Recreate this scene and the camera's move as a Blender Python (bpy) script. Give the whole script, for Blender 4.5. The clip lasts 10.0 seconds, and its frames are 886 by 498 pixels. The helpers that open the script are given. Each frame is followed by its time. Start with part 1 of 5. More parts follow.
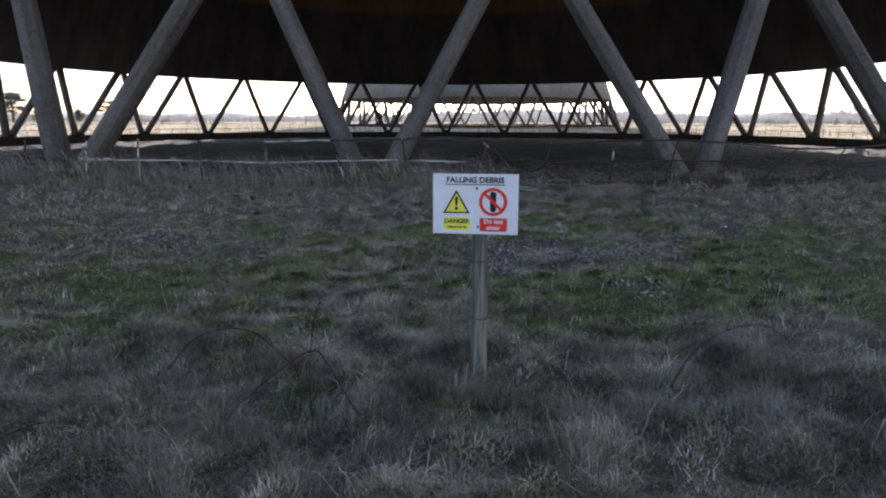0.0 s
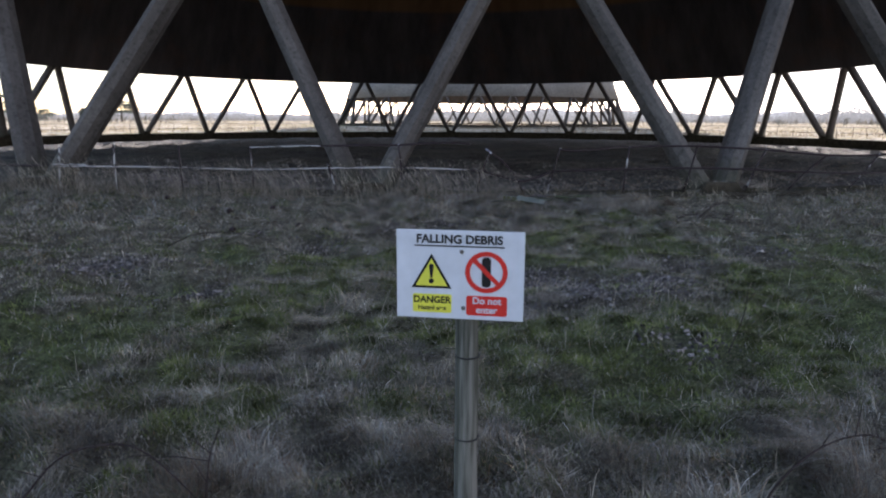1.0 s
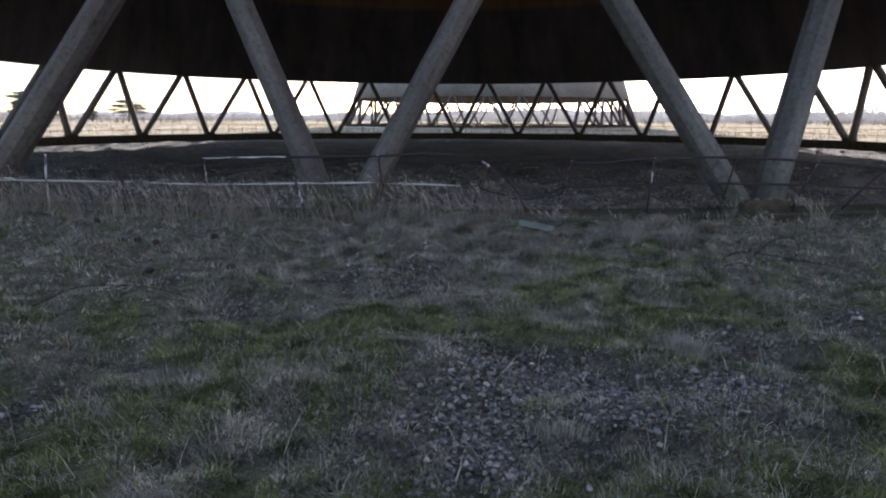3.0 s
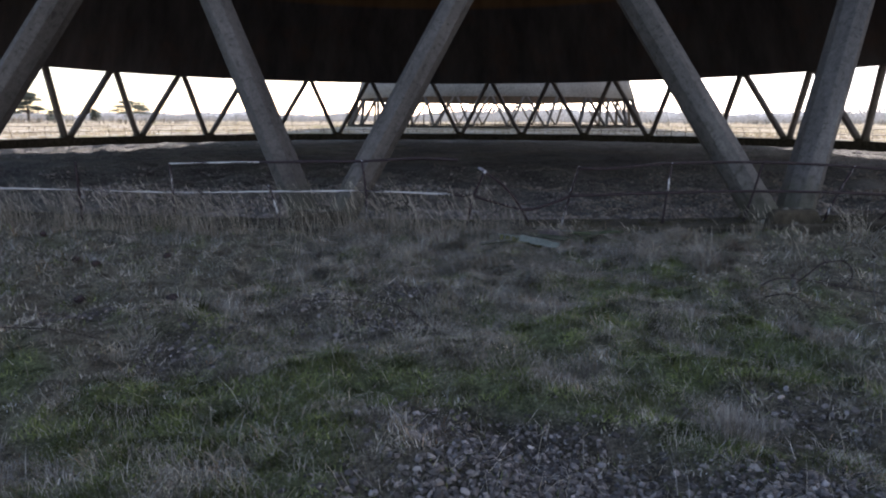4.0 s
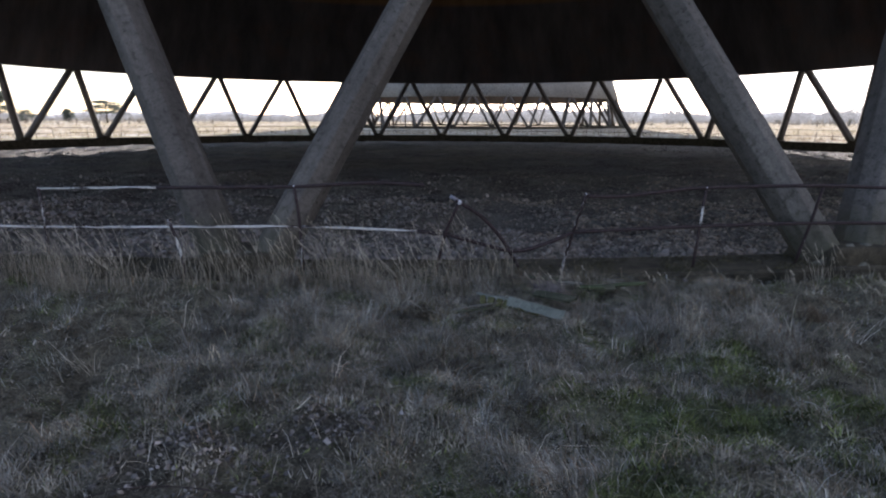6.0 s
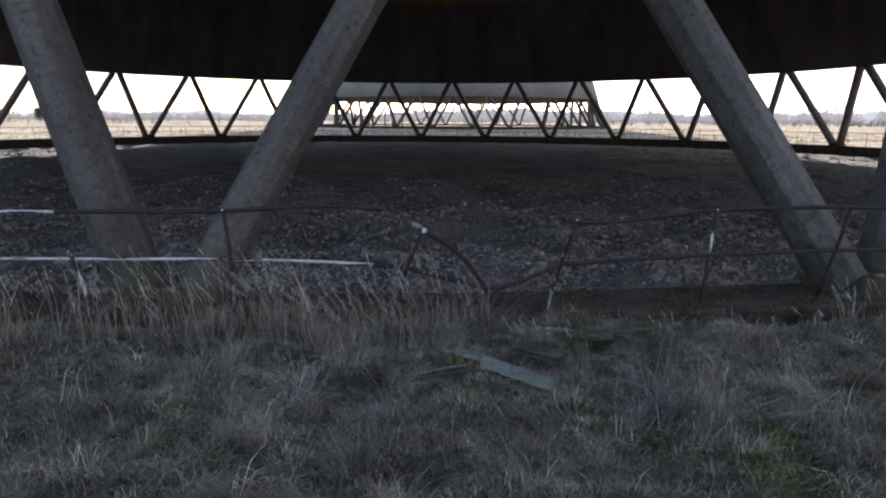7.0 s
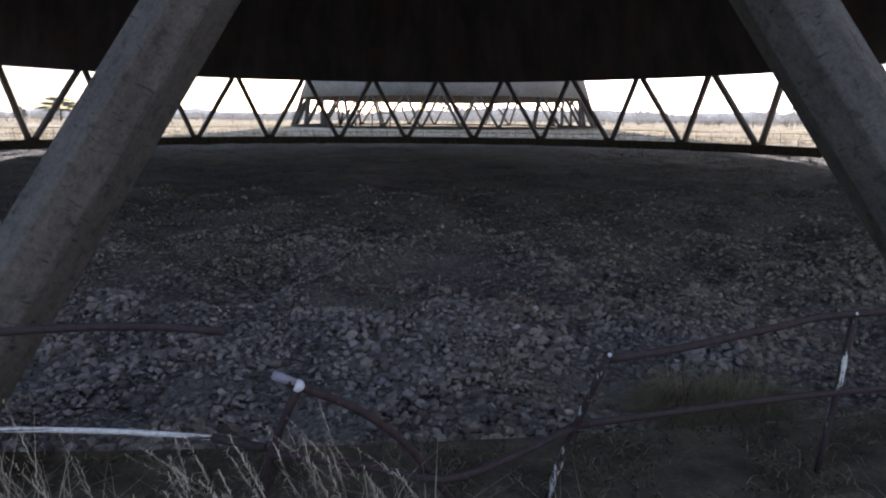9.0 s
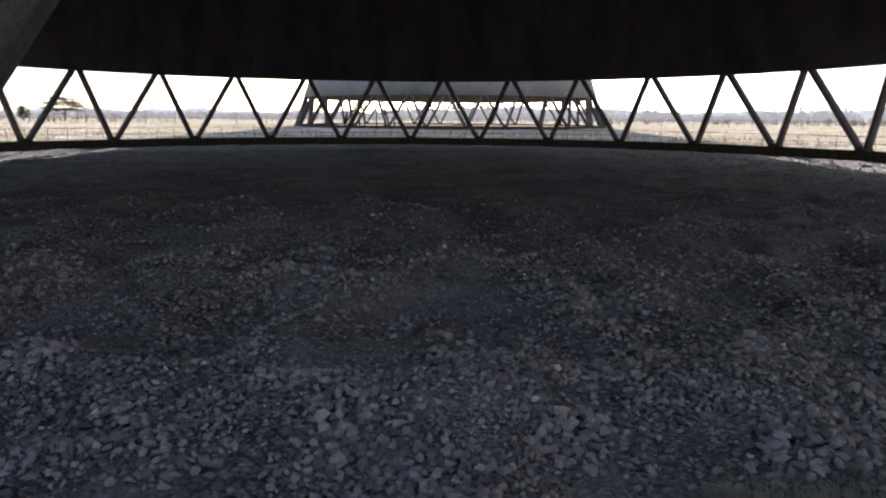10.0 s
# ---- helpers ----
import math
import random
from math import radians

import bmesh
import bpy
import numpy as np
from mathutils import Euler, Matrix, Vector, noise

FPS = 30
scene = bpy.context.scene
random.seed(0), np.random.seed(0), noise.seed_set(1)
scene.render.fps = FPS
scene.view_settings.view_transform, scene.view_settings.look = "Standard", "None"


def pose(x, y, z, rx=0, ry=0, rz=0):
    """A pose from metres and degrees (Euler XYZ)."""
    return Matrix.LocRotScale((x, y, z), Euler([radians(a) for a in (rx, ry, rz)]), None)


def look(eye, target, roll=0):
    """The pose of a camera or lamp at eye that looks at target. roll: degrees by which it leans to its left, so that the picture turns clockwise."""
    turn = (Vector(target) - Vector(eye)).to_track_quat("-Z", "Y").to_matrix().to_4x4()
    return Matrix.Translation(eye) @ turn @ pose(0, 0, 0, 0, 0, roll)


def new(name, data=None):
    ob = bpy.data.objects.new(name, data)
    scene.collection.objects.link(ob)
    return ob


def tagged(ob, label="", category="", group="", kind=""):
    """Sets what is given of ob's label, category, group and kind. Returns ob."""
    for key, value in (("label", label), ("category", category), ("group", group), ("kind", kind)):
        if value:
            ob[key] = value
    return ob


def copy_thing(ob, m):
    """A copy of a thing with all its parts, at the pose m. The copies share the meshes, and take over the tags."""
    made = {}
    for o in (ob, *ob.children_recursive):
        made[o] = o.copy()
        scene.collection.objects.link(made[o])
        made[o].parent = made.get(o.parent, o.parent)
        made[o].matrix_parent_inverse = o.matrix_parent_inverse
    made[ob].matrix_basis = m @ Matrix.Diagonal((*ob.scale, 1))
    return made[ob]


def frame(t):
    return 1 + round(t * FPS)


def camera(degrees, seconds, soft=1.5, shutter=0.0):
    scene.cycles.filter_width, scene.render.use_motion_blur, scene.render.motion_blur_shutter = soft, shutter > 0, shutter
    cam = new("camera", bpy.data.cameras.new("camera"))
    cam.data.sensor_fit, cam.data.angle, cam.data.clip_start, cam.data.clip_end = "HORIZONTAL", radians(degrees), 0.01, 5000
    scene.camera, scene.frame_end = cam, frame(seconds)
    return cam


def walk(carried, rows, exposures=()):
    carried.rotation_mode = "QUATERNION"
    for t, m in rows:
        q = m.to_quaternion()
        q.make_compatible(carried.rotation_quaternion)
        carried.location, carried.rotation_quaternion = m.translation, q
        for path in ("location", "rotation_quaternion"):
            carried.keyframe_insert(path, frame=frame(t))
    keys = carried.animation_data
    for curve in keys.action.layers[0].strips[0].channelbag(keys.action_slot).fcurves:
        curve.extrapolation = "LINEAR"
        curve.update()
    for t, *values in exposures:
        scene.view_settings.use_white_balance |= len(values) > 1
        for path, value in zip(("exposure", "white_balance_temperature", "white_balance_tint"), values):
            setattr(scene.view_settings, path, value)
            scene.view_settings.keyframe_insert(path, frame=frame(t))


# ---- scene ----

# ================= camera and walk =================
EXPOSURE, KELVIN, TINT = 1.77, 6190, 18
cam = camera(67.83, 10.0, soft=2.1)
PATH = [
    (0.0, -0.000, 0.000, 1.342, -11.01, -0.14, 0.00),
    (0.5, 0.077, 0.511, 1.383, -11.09, -0.15, 0.25),
    (1.0, 0.121, 1.118, 1.439, -11.09, -0.23, 0.49),
    (1.5, 0.197, 1.643, 1.504, -11.09, -0.27, 0.57),
    (2.0, 0.326, 2.206, 1.542, -11.13, -0.23, 0.83),
    (2.5, 0.386, 2.730, 1.541, -11.12, -0.22, 1.10),
    (4.0, 0.595, 4.455, 1.546, -11.07, -0.17, 1.63),
    (4.5, 0.692, 5.055, 1.604, -11.09, -0.07, 1.85),
    (5.0, 0.722, 5.725, 1.627, -11.10, -0.06, 1.72),
    (5.5, 0.733, 6.349, 1.648, -11.07, -0.11, 1.11),
    (7.0, 0.933, 8.212, 1.759, -11.11, -0.35, -1.46),
    (7.5, 1.084, 8.870, 1.859, -11.15, -0.38, -1.84),
    (8.0, 1.275, 9.578, 1.907, -11.17, -0.41, -2.38),
    (8.5, 1.426, 10.276, 1.910, -11.17, -0.43, -2.30),
    (9.0, 1.402, 11.143, 1.922, -11.19, -0.42, -2.29),
    (9.5, 1.461, 11.996, 1.980, -11.23, -0.40, -2.01),
    (10.0, 1.542, 12.952, 2.061, -11.28, -0.39, -1.81),
]
walk(cam, [(t, pose(x, y, z, 90 + tilt, lean, turn)) for t, x, y, z, tilt, lean, turn in PATH],
     exposures=[(0.0, EXPOSURE, KELVIN, TINT), (10.0, EXPOSURE, KELVIN, TINT)])

# ================= light =================
SUN_EL, SUN_AZ = 15.8, 3.3          # degrees; azimuth clockwise from +y
world = bpy.data.worlds.new("sky")
scene.world = world
world.use_nodes = True
wn = world.node_tree.nodes
sky = wn.new("ShaderNodeTexSky")
sky.sky_type, sky.sun_disc = "NISHITA", False
sky.sun_elevation, sky.sun_rotation = radians(SUN_EL), radians(SUN_AZ)
sky.air_density, sky.dust_density, sky.ozone_density = 1.0, 0.4, 1.0
wn["Background"].inputs["Strength"].default_value = 0.12
# thin high haze takes most of the colour out of the sky
grey = wn.new("ShaderNodeRGBToBW")
pale = wn.new("ShaderNodeMix")
pale.data_type = "RGBA"
wl = world.node_tree.links
wl.new(sky.outputs["Color"], grey.inputs["Color"])
wl.new(sky.outputs["Color"], pale.inputs["A"])
wl.new(grey.outputs["Val"], pale.inputs["B"])
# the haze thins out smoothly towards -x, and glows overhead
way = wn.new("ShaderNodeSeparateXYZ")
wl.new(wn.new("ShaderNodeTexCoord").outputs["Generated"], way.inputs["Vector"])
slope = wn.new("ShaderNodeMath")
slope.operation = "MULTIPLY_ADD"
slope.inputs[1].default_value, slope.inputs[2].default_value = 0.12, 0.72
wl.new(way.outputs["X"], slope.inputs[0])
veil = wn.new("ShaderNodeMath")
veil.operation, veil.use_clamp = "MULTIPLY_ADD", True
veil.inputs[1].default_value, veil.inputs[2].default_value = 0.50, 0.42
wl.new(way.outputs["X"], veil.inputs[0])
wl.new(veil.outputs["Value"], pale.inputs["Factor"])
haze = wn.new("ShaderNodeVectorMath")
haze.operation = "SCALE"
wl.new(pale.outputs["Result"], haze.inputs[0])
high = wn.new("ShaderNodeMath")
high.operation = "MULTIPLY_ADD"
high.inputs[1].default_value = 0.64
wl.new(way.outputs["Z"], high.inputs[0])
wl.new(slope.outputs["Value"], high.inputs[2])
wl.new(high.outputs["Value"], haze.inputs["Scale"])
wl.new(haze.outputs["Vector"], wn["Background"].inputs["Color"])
sun = new("sun", bpy.data.lights.new("sun", "SUN"))
sun.data.energy, sun.data.angle, sun.data.color = 5.5, radians(0.6), (1.0, 0.93, 0.82)
SUN_WAY = Vector((math.sin(radians(SUN_AZ)) * math.cos(radians(SUN_EL)), math.cos(radians(SUN_AZ)) * math.cos(radians(SUN_EL)), math.sin(radians(SUN_EL))))
sun.matrix_world = look(SUN_WAY * 300, (0, 0, 0))

# ================= helpers =================
CX, CY = -0.57, 48.72               # axis of the near tower
R_FOOT, R_HEAD, Z_HEAD = 34.34, 32.30, 5.58
R_IN, R_OUT = 33.92, 34.80          # faces of the pond wall
FLOOR = -0.68


def part(name, bm, material, parent=None, label=""):
    """Links a bmesh as one mesh object under a thing or a part."""
    me = bpy.data.meshes.new(name)
    bm.to_mesh(me)
    bm.free()
    for m in (material if isinstance(material, (list, tuple)) else [material]):
        me.materials.append(m)
    ob = new(name, me)
    ob.parent = parent
    return tagged(ob, label)


def mesh_np(name, verts, tris, material, tint=None, faceted=False):
    """One mesh object from numpy arrays of triangles, with an optional colour for each vertex."""
    me = bpy.data.meshes.new(name)
    me.vertices.add(len(verts))
    me.vertices.foreach_set("co", np.asarray(verts, np.float32).ravel())
    n = len(tris)
    me.loops.add(3 * n)
    me.loops.foreach_set("vertex_index", np.asarray(tris, np.int32).ravel())
    me.polygons.add(n)
    me.polygons.foreach_set("loop_start", np.arange(0, 3 * n, 3, dtype=np.int32))
    me.update(calc_edges=True)
    if tint is not None:
        at = me.attributes.new("tint", "FLOAT_COLOR", "POINT")
        at.data.foreach_set("color", np.c_[tint, np.ones(len(tint))].astype(np.float32).ravel())
    me.materials.append(material)
    if faceted:
        me.shade_flat()
    return new(name, me)


def box(bm, size, m=Matrix(), bevel=0.0):
    g = bmesh.ops.create_cube(bm, size=1.0, matrix=m @ Matrix.Diagonal((*size, 1)))
    if bevel:
        es = list({e for v in g["verts"] for e in v.link_edges})
        bmesh.ops.bevel(bm, geom=es, offset=bevel, segments=2, affect="EDGES", profile=0.6)


def tube(bm, points, radius, sides=8, wobble=0.0):
    """A round bar along points, capped; radius is a number or one for each point."""
    pts = [Vector(p) for p in points]
    rad = radius if isinstance(radius, (list, tuple)) else [radius] * len(pts)
    rings, side = [], None
    for i, p in enumerate(pts):
        d = (pts[min(i + 1, len(pts) - 1)] - pts[max(i - 1, 0)]).normalized()
        if side is None:
            side = d.orthogonal().normalized()
        side = (side - d * side.dot(d)).normalized()
        up = d.cross(side)
        ring = []
        for k in range(sides):
            a = 2 * math.pi * k / sides
            r = rad[i] * (1 + wobble * random.uniform(-1, 1))
            ring.append(bm.verts.new(p + r * (math.cos(a) * side + math.sin(a) * up)))
        rings.append(ring)
    for a, b in zip(rings, rings[1:]):
        for k in range(sides):
            f = bm.faces.new((a[k], a[(k + 1) % sides], b[(k + 1) % sides], b[k]))
            f.smooth = sides > 5
    bm.faces.new(rings[0][::-1])
    bm.faces.new(rings[-1])


def smooth_path(points, steps=5):
    """A Catmull-Rom line through points."""
    p = [Vector(q) for q in points]
    p = [2 * p[0] - p[1]] + p + [2 * p[-1] - p[-2]]
    out = []
    for i in range(1, len(p) - 2):
        for s in range(steps):
            t = s / steps
            a, b, c, d = p[i - 1:i + 3]
            out.append(0.5 * (2 * b + (c - a) * t + (2 * a - 5 * b + 4 * c - d) * t * t + (3 * b - a - 3 * c + d) * t ** 3))
    return out + [p[-2]]


def rim(angle, radius, z):
    """A point on a circle round the near tower; angle in degrees to the right of the way in."""
    a = radians(angle)
    return Vector((CX + radius * math.sin(a), CY - radius * math.cos(a), z))


# smooth numpy noise: sums of sine waves in random directions

def waves(x, y, size, seed, n=9):
    rng = np.random.RandomState(seed)
    out = np.zeros_like(np.asarray(x, float))
    for _ in range(n):
        a, k, ph = rng.uniform(0, 2 * np.pi), 2 * np.pi / (size * rng.uniform(0.6, 1.7)), rng.uniform(0, 2 * np.pi)
        out += np.sin(k * (np.cos(a) * x + np.sin(a) * y) + ph)
    return out / math.sqrt(n / 2)


def from_axis(x, y):
    return np.hypot(x - CX, y - CY)


def ground_z(x, y):
    """Height of the ground outside the pond."""
    r = from_axis(x, y)
    bump = 0.035 * waves(x, y, 1.6, 11) + (0.012 + 0.018 * np.clip((4.6 - y) / 1.0, 0, 1) + 0.014 * np.clip((y - 9.0) / 2.0, 0, 1)) * waves(x, y, 0.55, 12)
    mound = 0.10 * np.exp(-(((x + 0.2) / 2.5) ** 2 + ((y - 2.3) / 0.9) ** 2))
    far = np.clip((r - 60) / 200, 0, 1)
    dip = 0.30 * np.exp(-((r - R_OUT) / 0.20) ** 2) * np.clip((x - 2.8) / 0.5, 0, 1)
    return bump * np.clip((r - R_OUT + 0.3) / 1.0, 0.2, 1) + mound - 0.05 + far * 0.5 - dip


def ridges(x, y):
    """Furrows pushed up in the rubble, 1 on a crest."""
    u, w = x * 0.8 + y * 0.6, y * 0.8 - x * 0.6
    loose = np.clip(1 - 1.2 * np.abs(waves(u * 0.55, w, 3.6, 25)), -0.5, 1)
    wander = x + 0.12 * (y - 21) + 0.18 * waves(x, y, 2.2, 26)
    driven = np.clip(0.25 - 0.9 * np.cos((wander - 4.5) * 2 * math.pi / 2.45), -0.6, 1)
    share = 0.9 * np.exp(-((x - 7.0) / 3.2) ** 4 - ((y - 23.3) / 3.6) ** 4)
    return loose * (1 - share) + driven * share


def floor_z(x, y):
    """Height of the rubble in the pond."""
    r = from_axis(x, y)
    calm = np.clip((33.9 - r) / 1.5, 0.2, 1) * np.where(y > 40, 0.55, 1 - 0.45 * np.clip((y - 28) / 12, 0, 1))
    heap = 0.13 * ridges(x, y) * np.clip((33.9 - r) / 2.5, 0, 1) * np.clip((42 - y) / 10, 0.15, 1)
    return FLOOR - 0.04 + heap + calm * (0.07 * waves(x, y, 4.5, 21) + 0.06 * waves(x, y, 1.7, 22) + 0.02 * waves(x, y, 0.7, 23)) + 0.012 * waves(x, y, 0.9, 24)


# ================= materials =================
def material(name, rough=0.85, metallic=0.0):
    m = bpy.data.materials.new(name)
    m.use_nodes = True
    b = m.node_tree.nodes["Principled BSDF"]
    b.inputs["Roughness"].default_value, b.inputs["Metallic"].default_value = rough, metallic
    b.inputs["Specular IOR Level"].default_value = 0.25
    return m, m.node_tree.nodes, m.node_tree.links, b


def node(nodes, kind, **inputs):
    n = nodes.new(kind)
    for k, v in inputs.items():
        n.inputs[k.replace("_", " ")].default_value = v
    return n


def ramp(nodes, links, source, stops):
    n = nodes.new("ShaderNodeValToRGB")
    while len(n.color_ramp.elements) < len(stops):
        n.color_ramp.elements.new(0.5)
    for e, (at, c) in zip(n.color_ramp.elements, stops):
        e.position, e.color = at, (*c, 1)
    links.new(source, n.inputs["Fac"])
    return n.outputs["Color"]


def mix(nodes, links, fac, a, b, how="MIX"):
    n = nodes.new("ShaderNodeMix")
    n.data_type, n.blend_type = "RGBA", how
    for sock, v in ((n.inputs["Factor"], fac), (n.inputs["A"], a), (n.inputs["B"], b)):
        if isinstance(v, (int, float)):
            sock.default_value = v
        elif isinstance(v, tuple):
            sock.default_value = (*v, 1)
        else:
            links.new(v, sock)
    return n.outputs["Result"]


def bump(nodes, links, bsdf, height, strength=0.4, distance=0.02):
    n = node(nodes, "ShaderNodeBump", Strength=strength, Distance=distance)
    links.new(height, n.inputs["Height"])
    links.new(n.outputs["Normal"], bsdf.inputs["Normal"])


def noise_tex(nodes, links, scale, detail=4.0, rough=0.6, coords=None):
    n = node(nodes, "ShaderNodeTexNoise", Scale=scale, Detail=detail, Roughness=rough)
    if coords is not None:
        links.new(coords, n.inputs["Vector"])
    return n.outputs["Fac"]


def rough_stuff(name, dark, light, scale, fine, rough=0.9, bump_by=0.5, depth=0.02, space="Object"):
    """A matt surface with stains at one scale and grain at another."""
    m, n, l, b = material(name, rough)
    c = n.new("ShaderNodeTexCoord").outputs[space]
    big = ramp(n, l, noise_tex(n, l, scale, 5, 0.65, c), [(0.3, dark), (0.7, light)])
    grain = noise_tex(n, l, fine, 4, 0.7, c)
    shade = ramp(n, l, grain, [(0.3, (0.6, 0.6, 0.6)), (0.7, (1.25, 1.25, 1.25))])
    l.new(mix(n, l, 1.0, big, shade, "MULTIPLY"), b.inputs["Base Color"])
    bump(n, l, b, grain, bump_by, depth)
    return m


def tinted(name, rough=0.85, grain=30.0, leaf=0.0):
    """Takes its colour from the pieces' own tints, with a fine grain; leaf: how much light passes through."""
    m, n, l, b = material(name, rough)
    if leaf:
        b.inputs["Specular IOR Level"].default_value = 0.04
    at = n.new("ShaderNodeAttribute")
    at.attribute_name = "tint"
    c = n.new("ShaderNodeTexCoord").outputs["Object"]
    shade = ramp(n, l, noise_tex(n, l, grain, 3, 0.7, c), [(0.3, (0.7, 0.7, 0.7)), (0.7, (1.2, 1.2, 1.2))])
    col = mix(n, l, 1.0, at.outputs["Color"], shade, "MULTIPLY")
    l.new(col, b.inputs["Base Color"])
    if leaf:
        tr = n.new("ShaderNodeBsdfTranslucent")
        l.new(col, tr.inputs["Color"])
        mx = node(n, "ShaderNodeMixShader", Fac=leaf)
        l.new(b.outputs["BSDF"], mx.inputs[1])
        l.new(tr.outputs["BSDF"], mx.inputs[2])
        l.new(mx.outputs["Shader"], n["Material Output"].inputs["Surface"])
    return m


def shell_inside():
    """Board-marked concrete, near black with rusty patches up to about 13 m and brown above it."""
    m, n, l, b = material("banded_concrete", 0.95)
    b.inputs["Specular IOR Level"].default_value = 0.1
    c = n.new("ShaderNodeTexCoord").outputs["Object"]
    xyz = n.new("ShaderNodeSeparateXYZ")
    l.new(c, xyz.inputs["Vector"])
    mp = node(n, "ShaderNodeMapping", Scale=(0.5, 0.5, 0.04))
    l.new(c, mp.inputs["Vector"])
    streak = noise_tex(n, l, 1.0, 6, 0.65, mp.outputs["Vector"])
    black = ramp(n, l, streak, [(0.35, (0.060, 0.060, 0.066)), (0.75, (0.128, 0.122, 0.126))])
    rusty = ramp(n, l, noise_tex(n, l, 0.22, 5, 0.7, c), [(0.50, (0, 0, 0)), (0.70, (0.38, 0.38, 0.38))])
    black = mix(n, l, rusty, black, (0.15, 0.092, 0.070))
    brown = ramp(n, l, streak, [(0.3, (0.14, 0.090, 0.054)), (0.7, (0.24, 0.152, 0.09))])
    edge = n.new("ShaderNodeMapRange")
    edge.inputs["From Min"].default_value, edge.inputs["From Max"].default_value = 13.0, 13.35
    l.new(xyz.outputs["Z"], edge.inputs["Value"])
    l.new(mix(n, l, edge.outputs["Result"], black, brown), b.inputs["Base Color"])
    bump(n, l, b, streak, 0.3, 0.05)
    return m


def leg_concrete():
    """Weathered grey concrete with pale wash, green feet and pitting."""
    m, n, l, b = material("leg_concrete", 0.9)
    c = n.new("ShaderNodeTexCoord").outputs["Object"]
    info = n.new("ShaderNodeObjectInfo").outputs["Random"]
    mp = node(n, "ShaderNodeMapping", Scale=(1.0, 1.0, 0.25))
    l.new(c, mp.inputs["Vector"])
    l.new(info, mp.inputs["Location"])
    big = ramp(n, l, noise_tex(n, l, 1.8, 7, 0.7, mp.outputs["Vector"]), [(0.3, (0.058, 0.052, 0.049)), (0.52, (0.095, 0.087, 0.083)), (0.7, (0.152, 0.140, 0.133))])
    grain = noise_tex(n, l, 38, 6, 0.8, c)
    shade = ramp(n, l, grain, [(0.32, (0.62, 0.61, 0.60)), (0.5, (1, 1, 1)), (0.7, (1.28, 1.27, 1.26))])
    blot = ramp(n, l, noise_tex(n, l, 9.0, 5, 0.7, c), [(0.34, (0.62, 0.60, 0.59)), (0.46, (1, 1, 1)), (0.66, (1.18, 1.16, 1.15))])
    col = mix(n, l, 1.0, mix(n, l, 1.0, big, shade, "MULTIPLY"), blot, "MULTIPLY")
    across = node(n, "ShaderNodeMapping", Scale=(9.0, 9.0, 34.0))
    l.new(c, across.inputs["Vector"])
    pits = ramp(n, l, noise_tex(n, l, 1.0, 3, 0.6, across.outputs["Vector"]), [(0.30, (0.42, 0.40, 0.39)), (0.37, (1, 1, 1))])
    col = mix(n, l, 1.0, col, pits, "MULTIPLY")
    up = n.new("ShaderNodeSeparateXYZ")
    l.new(c, up.inputs["Vector"])
    ragged = node(n, "ShaderNodeMath", **{})
    ragged.operation = "MULTIPLY_ADD"
    l.new(noise_tex(n, l, 3.0, 5, 0.7, c), ragged.inputs[0])
    ragged.inputs[1].default_value = -1.1
    l.new(up.outputs["Z"], ragged.inputs[2])
    moss = n.new("ShaderNodeMapRange")
    moss.inputs["From Min"].default_value, moss.inputs["From Max"].default_value = -0.25, 0.35
    moss.inputs["To Min"].default_value, moss.inputs["To Max"].default_value = 0.75, 0.0
    l.new(ragged.outputs["Value"], moss.inputs["Value"])
    col = mix(n, l, moss.outputs["Result"], col, (0.055, 0.055, 0.036))
    l.new(col, b.inputs["Base Color"])
    bump(n, l, b, grain, 0.8, 0.012)
    return m


